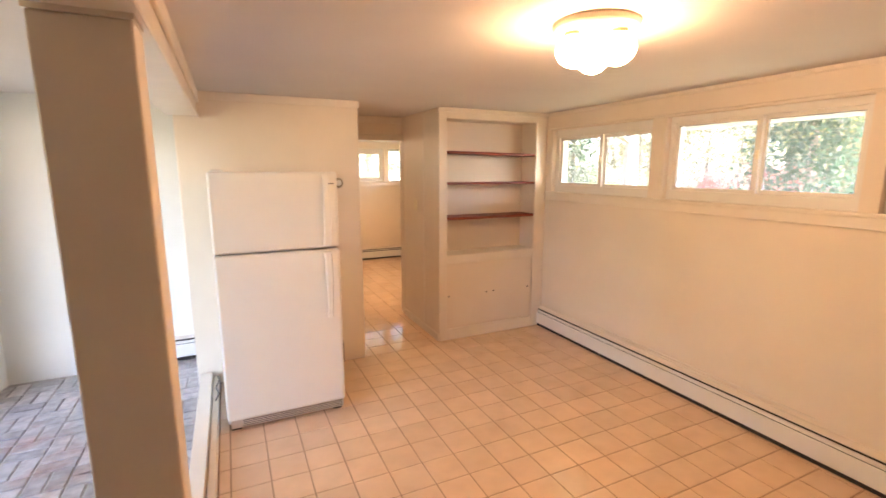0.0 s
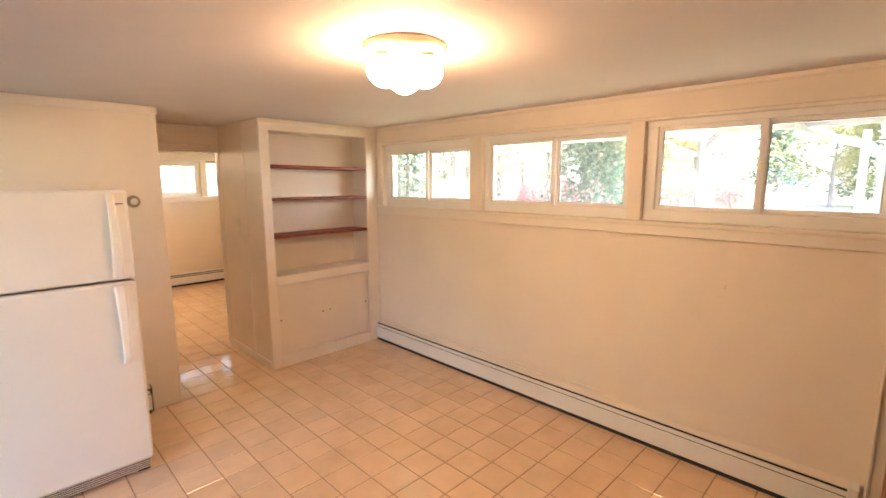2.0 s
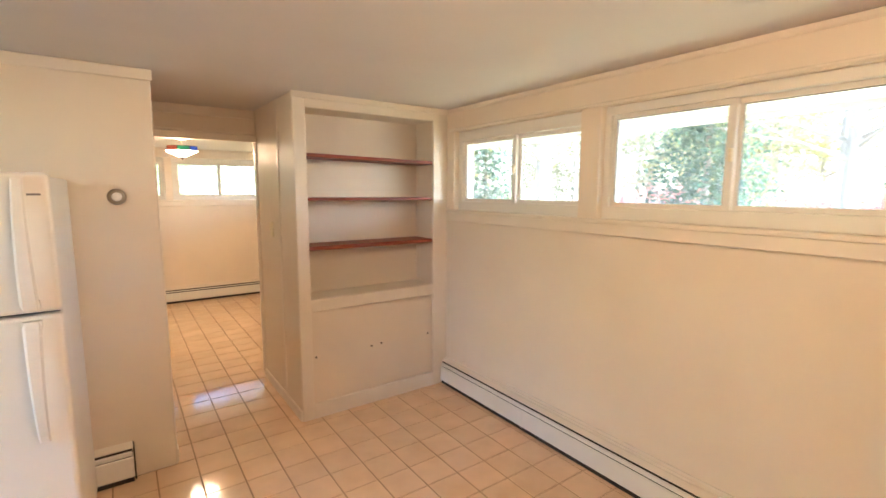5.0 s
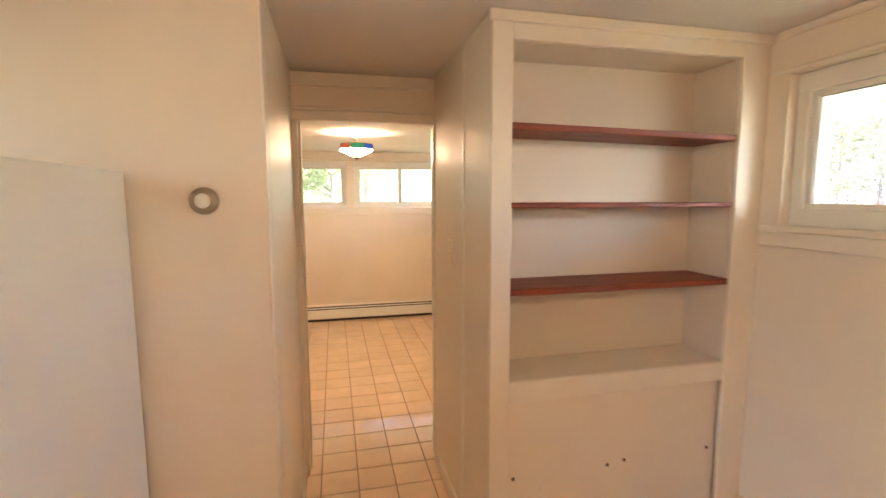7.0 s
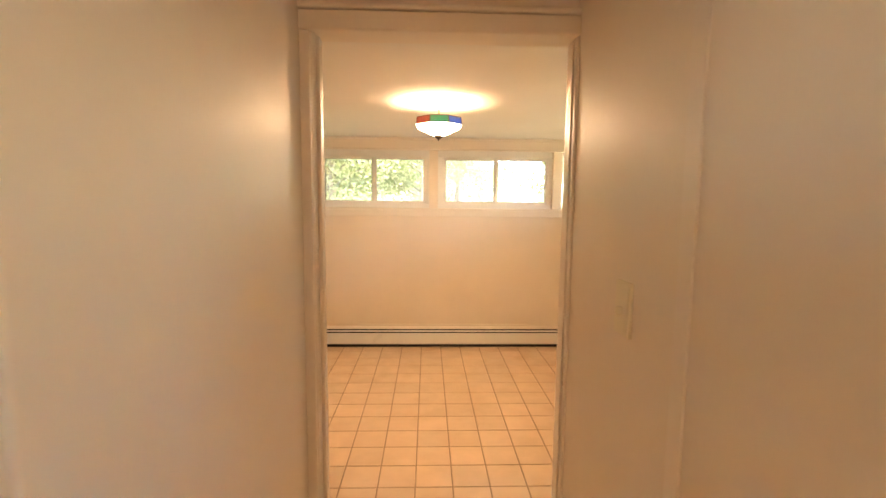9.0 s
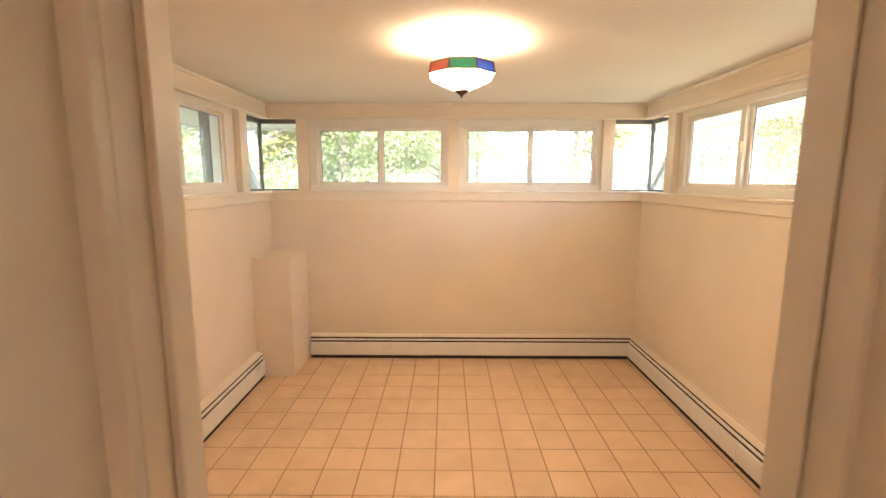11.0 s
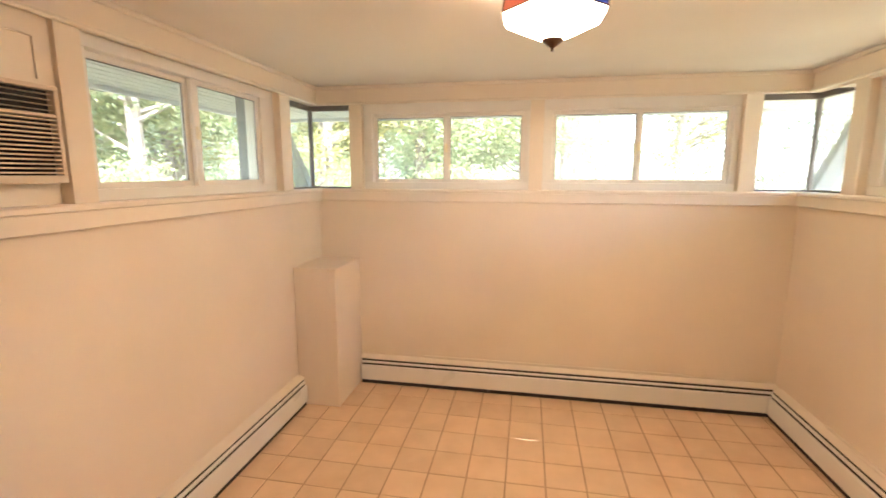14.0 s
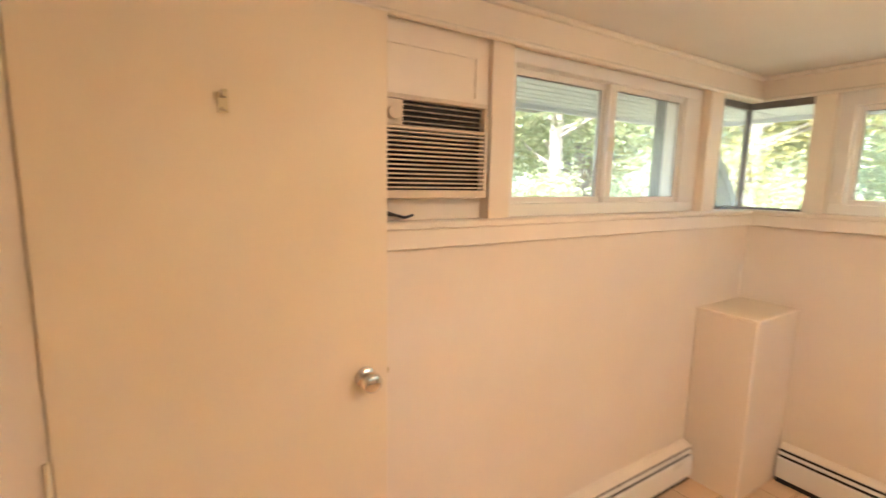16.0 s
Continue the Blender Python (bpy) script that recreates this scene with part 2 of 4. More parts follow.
def finish(bm, name, material, smooth=False):
    bmesh.ops.recalc_face_normals(bm, faces=bm.faces[:])
    me = bpy.data.meshes.new(name)
    bm.to_mesh(me)
    bm.free()
    me.materials.append(material)
    if smooth:
        me.polygons.foreach_set("use_smooth", [True] * len(me.polygons))
    return me


def part(name, bm, material, parent, label="", smooth=False):
    ob = new(name, finish(bm, name, material, smooth))
    ob.parent = parent
    if label:
        ob["label"] = label
    return ob


def structure(name, bm, material, label, category, smooth=False):
    return tagged(new(name, finish(bm, name, material, smooth)), label, category, kind="structure")


def thing(name, label, category, m=None, group="", kind=""):
    ob = new(name)
    ob.empty_display_size = 0.1
    if m is not None:
        ob.matrix_world = m
    return tagged(ob, label, category, group, kind)


# frames of the outer walls: x along the wall, y outward from the room, z up
M_EAST = Matrix(((0, 1, 0, EAST), (1, 0, 0, 0), (0, 0, 1, 0), (0, 0, 0, 1)))          # x is world y
M_NORTH = Matrix(((1, 0, 0, 0), (0, 1, 0, NORTH), (0, 0, 1, 0), (0, 0, 0, 1)))         # x is world x
M_WEST = Matrix(((0, -1, 0, WEST), (1, 0, 0, 0), (0, 0, 1, 0), (0, 0, 0, 1)))          # x is world y


# ---- structure: floors' beds, walls, ceilings ----
THICK = 0.20
structure("wall_east", blocks(
    (EAST, EAST + THICK, -0.62, NORTH + THICK, -0.1, 1.44),
    (EAST, EAST + THICK, -0.62, 4.53, 2.075, CEIL1 + 0.15), (EAST, EAST + THICK, 4.53, 7.66, 2.035, CEIL1 + 0.15),
    (EAST, EAST + THICK, 7.66, NORTH + THICK, 2.06, CEIL1 + 0.15),
    (EAST, EAST + THICK, -0.62, -0.43, 1.44, 2.075), (EAST, EAST + THICK, 3.40, 4.90, 1.44, 2.035), (EAST, EAST + THICK, 3.40, 4.53, 2.035, 2.075),
    (EAST, EAST + THICK, 0.745, 0.83, 1.44, 2.075), (EAST, EAST + THICK, 2.06, 2.19, 1.44, 2.075),
    (EAST, EAST + THICK, 6.03, 6.14, 1.44, 2.035), (EAST, EAST + THICK, 7.42, 7.53, 1.44, 2.035)), WALL,
    "cream painted plaster wall under a long strip of windows", "wall")
structure("wall_north", blocks(
    (WEST - THICK, EAST, NORTH, NORTH + THICK, -0.1, 1.44), (WEST - THICK, EAST, NORTH, NORTH + THICK, 2.06, CEIL1 + 0.15),
    (0.085, 0.175, NORTH, NORTH + THICK, 1.44, 2.06), (1.352, 1.440, NORTH, NORTH + THICK, 1.44, 2.06),
    (2.640, 2.735, NORTH, NORTH + THICK, 1.44, 2.06)), WALL, "cream painted end wall under a strip of windows", "wall")
structure("wall_west", blocks(
    (WEST - THICK, WEST, BACK_Y - 0.12, NORTH, -0.1, 1.44), (WEST - THICK, WEST, BACK_Y - 0.12, NORTH, 2.06, CEIL1 + 0.15),
    (WEST - THICK, WEST, BACK_Y - 0.12, 5.42, 1.44, 2.06), (WEST - THICK, WEST, 6.035, 6.125, 1.44, 2.06),
    (WEST - THICK, WEST, 7.40, 7.52, 1.44, 2.06)), WALL, "cream painted side wall with windows above", "wall")
structure("wall_hall_west", blocks(
    (-0.36, HALL_W, PART_Y, PART_Y + 0.09, -0.1, CEIL1 + 0.15), (HALL_W - 0.10, HALL_W, PART_Y + 0.09, DOOR_Y, -0.1, CEIL1 + 0.15),
    bevel=0.007, segments=2), GLOSSWALL, "cream painted partition beside the passage", "wall")
structure("wall_hall_east", blocks((HALL_E, HALL_E + 0.04, 3.90, DOOR_Y, -0.1, CEIL1 + 0.15), (HALL_E + 0.04, EAST, 3.92, 4.02, -0.1, CEIL1 + 0.15)), GLOSSWALL,
          "cream painted passage wall behind the bookcase", "wall")
structure("wall_door", blocks(
    (WEST, 0.994, DOOR_Y, BACK_Y, -0.1, CEIL1 + 0.15), (1.775, EAST, DOOR_Y, BACK_Y, -0.1, CEIL1 + 0.15),
    (0.994, 1.775, DOOR_Y, BACK_Y, 2.035, CEIL1 + 0.15)), WALL, "cream painted wall around the doorway", "wall")
structure("wall_south", blocks(
    (2.93, EAST, SOUTH - 0.12, SOUTH, -0.1, CEIL1 + 0.15), (0.75, 0.90, SOUTH - 0.12, SOUTH, -0.1, CEIL1 + 0.15),
    (0.90, 2.93, SOUTH - 0.12, SOUTH, 2.03, CEIL1 + 0.15), (0.90, 2.93, SOUTH - 0.14, SOUTH - 0.12, -0.1, 2.03)), WALL,
    "cream painted wall with a closet door", "wall")
structure("wall_kitchen", blocks(
    (0.75, 0.87, -3.2, SOUTH - 0.12, -0.1, CEIL1 + 0.15), (-3.1, 0.87, -3.32, -3.2, -0.1, CEIL1 + 0.15)), WALL,
    "plain cream wall closing the space behind", "wall")
structure("wall_sunroom", blocks(
    (-1.74, -0.36, 4.12, 4.24, -0.3, CEIL1 + 0.15), (-0.36, -0.24, PART_Y + 0.09, 4.24, -0.3, CEIL1 + 0.15),
    (-1.86, -1.74, -3.2, 0.7, -0.3, CEIL1 + 0.15), (-1.86, -1.74, 3.6, 4.24, -0.3, CEIL1 + 0.15),
    (-1.86, -1.74, 0.7, 3.6, 2.12, CEIL1 + 0.15), (-1.86, -1.74, 0.7, 3.6, -0.3, 0.12)), COOLWALL,
    "pale painted wall of the brick-floored room", "wall")
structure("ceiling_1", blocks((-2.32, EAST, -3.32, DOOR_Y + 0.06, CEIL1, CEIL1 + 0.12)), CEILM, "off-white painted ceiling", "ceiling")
structure("ceiling_2", blocks((WEST, EAST, BACK_Y, NORTH, CEIL2, CEIL2 + 0.19)), CEILM_BACK, "off-white painted ceiling of the back room", "ceiling")
structure("roof_deck", blocks((-3.2, 4.2, -3.6, 9.1, CEIL1 + 0.19, CEIL1 + 0.33)), ROOFM, "flat grey roof", "roof")

# beam and post between the first room and the brick-floored room
structure("beam", blocks((OPEN_X - 0.20, OPEN_X, -0.9, PART_Y, 2.072, CEIL1 - 0.002), bevel=0.004), TRIM, "cream painted ceiling beam", "beam")
structure("trim_beam", blocks((OPEN_X, OPEN_X + 0.018, -0.9, PART_Y, 2.165, CEIL1 - 0.003), (OPEN_X, OPEN_X + 0.010, -0.9, PART_Y, 2.06, 2.085), bevel=0.004), TRIM,
          "cream moulding along the beam", "trim")
post = thing("wall_post", "square cream painted post under the ceiling beam", "post")
post["kind"] = "structure"
part("shaft", blocks((OPEN_X - 0.232, OPEN_X - 0.018, 1.0, 1.15, 0.0, 2.058), bevel=0.006, segments=2), WALL, post)
part("cap", blocks((OPEN_X - 0.235, OPEN_X - 0.015, 0.996, 1.154, 2.058, 2.072)), TRIM, post)
curb = thing("trim_curb", "low white painted wooden curb between tile and brick", "curb")
curb["kind"] = "structure"
part("curb_board", blocks((OPEN_X - 0.135, OPEN_X - 0.05, 1.16, PART_Y - 0.002, -0.05, 0.10), bevel=0.006), TRIM, curb)
part("face_board", blocks((OPEN_X - 0.046, OPEN_X - 0.004, 1.16, PART_Y - 0.002, -0.05, 0.062), bevel=0.006), TRIM, curb)
part("end_block", blocks((OPEN_X - 0.18, OPEN_X - 0.137, 1.16, 2.16, -0.05, 0.09), bevel=0.006), TRIM, curb)

# subfloors carrying the grout
structure("subfloor", blocks((-0.26, EAST, -3.2, NORTH, -0.12, -0.0035)), GROUT, "brown grout bed under the tiles", "floor")
structure("brick_bed", blocks((-2.2, -0.262, -3.2, 4.12, -0.12, -0.012)), MORTAR, "pale mortar bed", "floor")


def moulding(name, bm, m, label, category="trim"):
    ob = structure(name, bm, TRIM, label, category)
    ob.matrix_world = m
    return ob


def at_wall(m, u, z=0.0):
    return m @ Matrix.Translation((u, 0, z))


# window stools, aprons and head trim, running along the walls (x along, -y into the room)
SILL = [(0.10, 1.44), (-0.030, 1.44), (-0.035, 1.445), (-0.035, 1.458), (-0.029, 1.464), (0.10, 1.464)]
APRON = [(0.0, 1.378), (-0.022, 1.378), (-0.026, 1.382), (-0.025, 1.437), (-0.023, 1.4392), (0.0, 1.4392)]
HEAD1 = [(0.0, 2.078), (-0.012, 2.078), (-0.016, 2.083), (-0.016, 2.088), (-0.009, 2.096), (0.0, 2.096)]
CROWN1 = [(0.0, 2.218), (-0.005, 2.220), (-0.010, 2.228), (-0.011, CEIL1 - 0.002), (0.0, CEIL1 - 0.002)]
CROWN2 = [(0.0, 2.158), (-0.012, 2.161), (-0.016, 2.168), (-0.016, CEIL2 - 0.002), (0.0, CEIL2 - 0.002)]
for nm, prof, m, u0, u1, lab in (
        ("sill", SILL, M_EAST, SOUTH + 0.012, 3.46, "cream painted window stool"), ("apron", APRON, M_EAST, SOUTH + 0.012, 3.46, "cream apron board under the windows"),
        ("head_trim", HEAD1, M_EAST, SOUTH + 0.012, 3.46, "thin cream head moulding"), ("crown", CROWN1, M_EAST, SOUTH, 3.46, "cream ceiling moulding"),
        ("sill", SILL, M_EAST, BACK_Y, NORTH, "cream painted window stool"), ("apron", APRON, M_EAST, BACK_Y, NORTH, "cream apron board under the windows"),
        ("crown", CROWN2, M_EAST, BACK_Y, NORTH, "cream ceiling moulding"),
        ("sill", SILL, M_NORTH, WEST, EAST, "cream painted window stool"), ("apron", APRON, M_NORTH, WEST + 0.027, EAST - 0.027, "cream apron board under the windows"),
        ("crown", CROWN2, M_NORTH, WEST + 0.018, EAST - 0.018, "cream ceiling moulding"),
        ("sill", SILL, M_WEST, 5.42, NORTH, "cream painted window stool"), ("apron", APRON, M_WEST, 5.42, NORTH, "cream apron board under the windows"),
        ("crown", CROWN2, M_WEST, BACK_Y, NORTH, "cream ceiling moulding")):
    moulding("trim_" + nm, extrude_profile(prof, u1 - u0), at_wall(m, u0), lab)
HEAD2 = [(0.0, 2.050), (-0.010, 2.050), (-0.014, 2.055), (-0.014, 2.060), (-0.008, 2.068), (0.0, 2.068)]
for m, u0, u1 in ((M_EAST, BACK_Y, NORTH), (M_NORTH, WEST + 0.016, EAST - 0.016), (M_WEST, BACK_Y, NORTH)):
    moulding("trim_head", extrude_profile(HEAD2, u1 - u0), at_wall(m, u0), "thin cream head moulding")
# crown on the thermostat wall, the passage and above the door
moulding("trim_crown", blocks((OPEN_X, HALL_W + 0.012, PART_Y - 0.012, PART_Y, 2.19, CEIL1 - 0.002), bevel=0.004), Matrix(), "cream ceiling moulding")
moulding("trim_door_head", blocks((HALL_W, HALL_E, DOOR_Y - 0.012, DOOR_Y, 2.19, CEIL1 - 0.002), (HALL_W, HALL_E, DOOR_Y - 0.03, DOOR_Y, 2.178, 2.19), bevel=0.003), Matrix(), "cream ledge moulding above the door")
moulding("baseboard_hall", blocks((HALL_E - 0.012, HALL_E, 3.50, DOOR_Y - 0.03, 0.0, 0.075), (HALL_W, HALL_W + 0.012, PART_Y + 0.02, DOOR_Y - 0.03, 0.0, 0.075), bevel=0.003), Matrix(), "cream painted baseboard in the passage", "baseboard")
moulding("trim_corner_bead", blocks((HALL_W - 0.006, HALL_W + 0.003, PART_Y - 0.003, PART_Y + 0.006, 0.0, CEIL1 - 0.06), bevel=0.002), Matrix(), "cream corner bead")
moulding("trim_hall_seam", blocks((HALL_E - 0.004, HALL_E, 3.845, 3.885, 0.08, CEIL1 - 0.002)), Matrix(), "cream batten over the panel seam")

# doorway lining and casing
door_frame = thing("door_1", "cream painted door casing around an open doorway", "door frame")
door_frame["kind"] = "structure"
part("casing", blocks((HALL_W - 0.006, 1.012, DOOR_Y - 0.018, DOOR_Y, 0, 1.9965), bevel=0.003, segments=2), TRIM, door_frame)
part("casing", blocks((1.750, HALL_E + 0.018, DOOR_Y - 0.018, DOOR_Y, 0, 1.9965), bevel=0.003), TRIM, door_frame)
part("head_casing", blocks((HALL_W - 0.006, HALL_E + 0.006, DOOR_Y - 0.022, DOOR_Y, 1.997, 2.050), (HALL_W - 0.006, HALL_E + 0.006, DOOR_Y - 0.028, DOOR_Y, 2.051, 2.068), bevel=0.006, segments=3), TRIM, door_frame)
part("jamb", blocks((0.994, 1.014, DOOR_Y - 0.002, BACK_Y + 0.004, 0, 2.035), (1.014, 1.026, DOOR_Y + 0.045, DOOR_Y + 0.08, 0, 2.0), bevel=0.002), TRIM, door_frame)
part("jamb", blocks((1.762, 1.7755, DOOR_Y + 0.0005, BACK_Y + 0.004, 0, 2.035), (1.758, 1.762, DOOR_Y + 0.045, DOOR_Y + 0.08, 0, 2.0), bevel=0.002), TRIM, door_frame)
part("head_jamb", blocks((1.014, 1.762, DOOR_Y - 0.002, BACK_Y + 0.004, 2.008, 2.035)), TRIM, door_frame)
part("back_casing", blocks((0.935, 0.998, BACK_Y, BACK_Y + 0.016, 0, 2.08), (1.770, 1.835, BACK_Y, BACK_Y + 0.016, 0, 2.08), (0.9985, 1.7695, BACK_Y, BACK_Y + 0.016, 2.03, 2.08), bevel=0.004), TRIM, door_frame)
part("strike_plate", blocks((1.7600, 1.7623, DOOR_Y + 0.012, DOOR_Y + 0.037, 0.97, 1.03)), BRASS, door_frame, "brass strike plate")


# ---- windows ----
def window_unit(name, m, u0, u1, z0, z1, panes, g0, g1, label, latch=True):
    """A horizontal slider: outer frame, two sashes with their panes; v is the depth from the wall's inner face."""
    w = thing(name, label, "window", m)
    w["kind"] = "structure"
    (a0, a1), (b0, b1) = panes
    va, vb = 0.062, 0.090
    part("window_frame", blocks((u0, u1, 0.045, 0.15, z0, g0 - 0.024), (u0, u1, 0.045, 0.15, g1 + 0.024, z1), (u0, a0 - 0.024, 0.045, 0.15, g0 - 0.024, g1 + 0.024),
                                (b1 + 0.024, u1, 0.045, 0.15, g0 - 0.024, g1 + 0.024), bevel=0.003), VINYL, w)
    mid = (a1 + b0) / 2
    for s0, s1, p0, p1, v in ((a0 - 0.024, mid + 0.012, a0, a1, vb), (mid - 0.012, b1 + 0.024, b0, b1, va)):
        sash = part("sash", blocks((s0, s1, v, v + 0.026, g0 - 0.024, g0), (s0, s1, v, v + 0.026, g1, g1 + 0.024),
                                   (s0, p0, v, v + 0.026, g0, g1), (p1, s1, v, v + 0.026, g0, g1), bevel=0.002), VINYL, w)
        pane = part("pane", blocks((p0 - 0.004, p1 + 0.004, v + 0.011, v + 0.015, g0 - 0.004, g1 + 0.004)), GLASS, sash, "clear glass pane")
        pane.visible_shadow = False
        part("gasket", blocks((p0, p0 + 0.004, v + 0.008, v + 0.012, g0, g1), (p1 - 0.004, p1, v + 0.008, v + 0.012, g0, g1),
                              (p0, p1, v + 0.008, v + 0.012, g1 - 0.004, g1)), RUBBER, sash)
    if latch:
        zc = (g0 + g1) / 2
        part("latch", blocks((mid - 0.009, mid + 0.009, va - 0.014, va, zc - 0.03, zc + 0.03), (mid - 0.014, mid + 0.004, va - 0.024, va - 0.012, zc - 0.010, zc + 0.010), bevel=0.003), IVORY, w)
    return w


LW = "white vinyl sliding window in a cream surround"
window_unit("window_1", M_EAST, 2.19, 3.40, 1.464, 2.075, ((2.245, 2.760), (2.812, 3.326)), 1.556, 1.975, LW)
window_unit("window_2", M_EAST, 0.83, 2.06, 1.464, 2.075, ((0.898, 1.389), (1.440, 2.000)), 1.556, 2.005, LW)
window_unit("window_3", M_EAST, -0.43, 0.745, 1.464, 2.075, ((-0.357, 0.112), (0.150, 0.654)), 1.556, 2.015, LW)
window_unit("window_4", M_EAST, 6.14, 7.42, 1.464, 2.035, ((6.21, 6.70), (6.77, 7.305)), 1.535, 1.965, LW)
window_unit("window_5", M_EAST, 4.90, 6.03, 1.464, 2.035, ((4.96, 5.43), (5.50, 5.96)), 1.535, 1.965, LW)
window_unit("window_6", M_NORTH, 0.175, 1.352, 1.464, 2.06, ((0.264, 0.752), (0.804, 1.292)), 1.535, 1.965, LW)
window_unit("window_7", M_NORTH, 1.440, 2.640, 1.464, 2.06, ((1.524, 2.034), (2.068, 2.572)), 1.535, 1.965, LW)
window_unit("window_8", M_WEST, 6.125, 7.40, 1.464, 2.06, ((6.205, 6.70), (6.762, 7.24)), 1.535, 1.985, LW)


def corner_window(name, sign):
    """Two fixed panes meeting at a slim post outside the room's corner."""
    x_in, x_out = (WEST, WEST - 0.10) if sign < 0 else (EAST, EAST + 0.10)
    w = thing(name, "fixed glass corner window with a slim dark post", "window")
    w["kind"] = "structure"
    lo, hi = 1.464, 2.06
    xa, xb = sorted((x_out, 0.085 if sign < 0 else 2.735))
    part("corner_post", blocks((x_out - 0.014, x_out + 0.014, NORTH + 0.086, NORTH + 0.114, lo, hi), bevel=0.003), RUBBER, w, "dark metal corner post")
    part("window_frame", blocks((xa, xb, NORTH + 0.085, NORTH + 0.115, hi - 0.035, hi), (xa, xb, NORTH + 0.085, NORTH + 0.115, lo, lo + 0.012),
                                (x_out - 0.013, x_out + 0.013, 7.525, NORTH + 0.085, hi - 0.035, hi), (x_out - 0.013, x_out + 0.013, 7.525, NORTH + 0.085, lo, lo + 0.012)), RUBBER, w, "dark metal glazing bar")
    for b in ((xa, xb, NORTH + 0.098, NORTH + 0.102, lo + 0.012, hi - 0.035), (x_out - 0.002, x_out + 0.002, 7.525, NORTH + 0.086, lo + 0.012, hi - 0.035)):
        pane = part("pane", blocks(b), GLASS, w, "clear glass pane")
        pane.visible_shadow = False
    part("sill_board", blocks((min(x_in, x_out), max(x_in, x_out), 7.525, NORTH + 0.10, 1.441, 1.463)), TRIM, w)


corner_window("window_9", -1)
corner_window("window_10", 1)


moulding("wall_nick", blocks((EAST - 0.0012, EAST + 0.001, 0.235, 0.241, 1.098, 1.122), (EAST - 0.0012, EAST + 0.001, 0.228, 0.233, 1.120, 1.128)), Matrix(), "small chipped nick in the wall paint", "wall").data.materials[0] = ACPLASTIC
# ---- tiles and bricks are laid at the end of the file ----

# ---- refrigerator ----
fridge = thing("refrigerator", "white top-freezer refrigerator with textured doors, standing against the partition", "refrigerator")
FX0, FX1, FY, FB, FT = -0.150, 0.610, 2.585, 3.385, 1.675
part("cabinet", blocks((FX0 + 0.004, FX1 - 0.004, FY + 0.085, FB, 0.025, FT - 0.012), bevel=0.008, segments=2), FRIDGE_SIDE, fridge)
gask = part("gasket", blocks((FX0 + 0.012, FX1 - 0.012, FY + 0.068, FY + 0.086, 0.09, 1.165), (FX0 + 0.012, FX1 - 0.012, FY + 0.068, FY + 0.086, 1.185, FT - 0.01)), RUBBER, fridge)
low_door = part("fridge_door", blocks((FX0, FX1, FY, FY + 0.07, 0.086, 1.168), bevel=0.016, segments=3), FRIDGE, fridge, smooth=False)
top_door = part("freezer_door", blocks((FX0, FX1, FY, FY + 0.07, 1.180, FT), bevel=0.016, segments=3), FRIDGE, fridge)
part("toe_grille", blocks((FX0 + 0.02, FX1 - 0.01, FY + 0.03, FY + 0.09, 0.022, 0.080), *[(FX0 + 0.09, FX1 - 0.02, FY + 0.022, FY + 0.031, 0.026 + 0.012 * i, 0.031 + 0.012 * i) for i in range(5)]), ACPLASTIC, fridge)
# thin black sheet gives the slat gaps their shade
part("toe_shadow", blocks((FX0 + 0.09, FX1 - 0.02, FY + 0.0275, FY + 0.0298, 0.023, 0.079)), DARK, fridge, "black sheet for the shade between the toe slats")
part("foot", blocks((FX0 + 0.02, FX0 + 0.08, FY + 0.05, FY + 0.11, 0.0, 0.032)), DARK, fridge)
part("foot", blocks((FX1 - 0.08, FX1 - 0.02, FY + 0.05, FY + 0.11, 0.0, 0.032)), DARK, fridge)
part("foot", blocks((FX0 + 0.02, FX1 - 0.02, FB - 0.08, FB - 0.02, 0.0, 0.026)), DARK, fridge)
part("hinge_cover", blocks((FX0 + 0.02, FX0 + 0.09, FY + 0.02, FY + 0.10, FT - 0.004, FT + 0.012), bevel=0.004), FRIDGE, fridge)


def fridge_handle(parent, z_near, z_far, hx):
    """A flat bowed grip: fixed broad end near the door split, tapering foot away from it."""
    bm = bmesh.new()
    n = 14
    rows = []
    for i in range(n + 1):
        f = i / n
        z = z_near + (z_far - z_near) * f
        out = 0.020 + 0.034 * math.sin(math.pi * min(1, f * 1.02)) ** 0.7 if f < 1 else 0.012
        wide = 0.030 - 0.012 * f
        rows.append([bm.verts.new((hx + dx * wide, FY - out + dy, z)) for dx, dy in ((-0.9, 0.004), (-0.6, -0.004), (0.6, -0.004), (0.9, 0.004), (0.6, 0.014), (-0.6, 0.014))])
    for a, b in zip(rows, rows[1:]):
        for k in range(6):
            bm.faces.new((a[k], a[(k + 1) % 6], b[(k + 1) % 6], b[k]))
    bm.faces.new(rows[0])
    bm.faces.new(rows[-1][::-1])
    cuboid(bm, hx - 0.026, hx + 0.026, FY - 0.024, FY + 0.002, *sorted((z_near, z_near + (z_far - z_near) * 0.07)))
    cuboid(bm, hx - 0.014, hx + 0.014, FY - 0.018, FY + 0.002, *sorted((z_far, z_far - (z_far - z_near) * 0.08)))
    return part("handle", bm, FRIDGE, parent, "white moulded handle")


fridge_handle(low_door, 1.155, 0.70, FX1 - 0.082)
fridge_handle(top_door, 1.195, 1.655, FX1 - 0.082)
part("badge", blocks((FX1 - 0.062, FX1 - 0.024, FY - 0.002, FY + 0.002, 1.595, 1.602)), RUBBER, top_door, "small grey name plate")

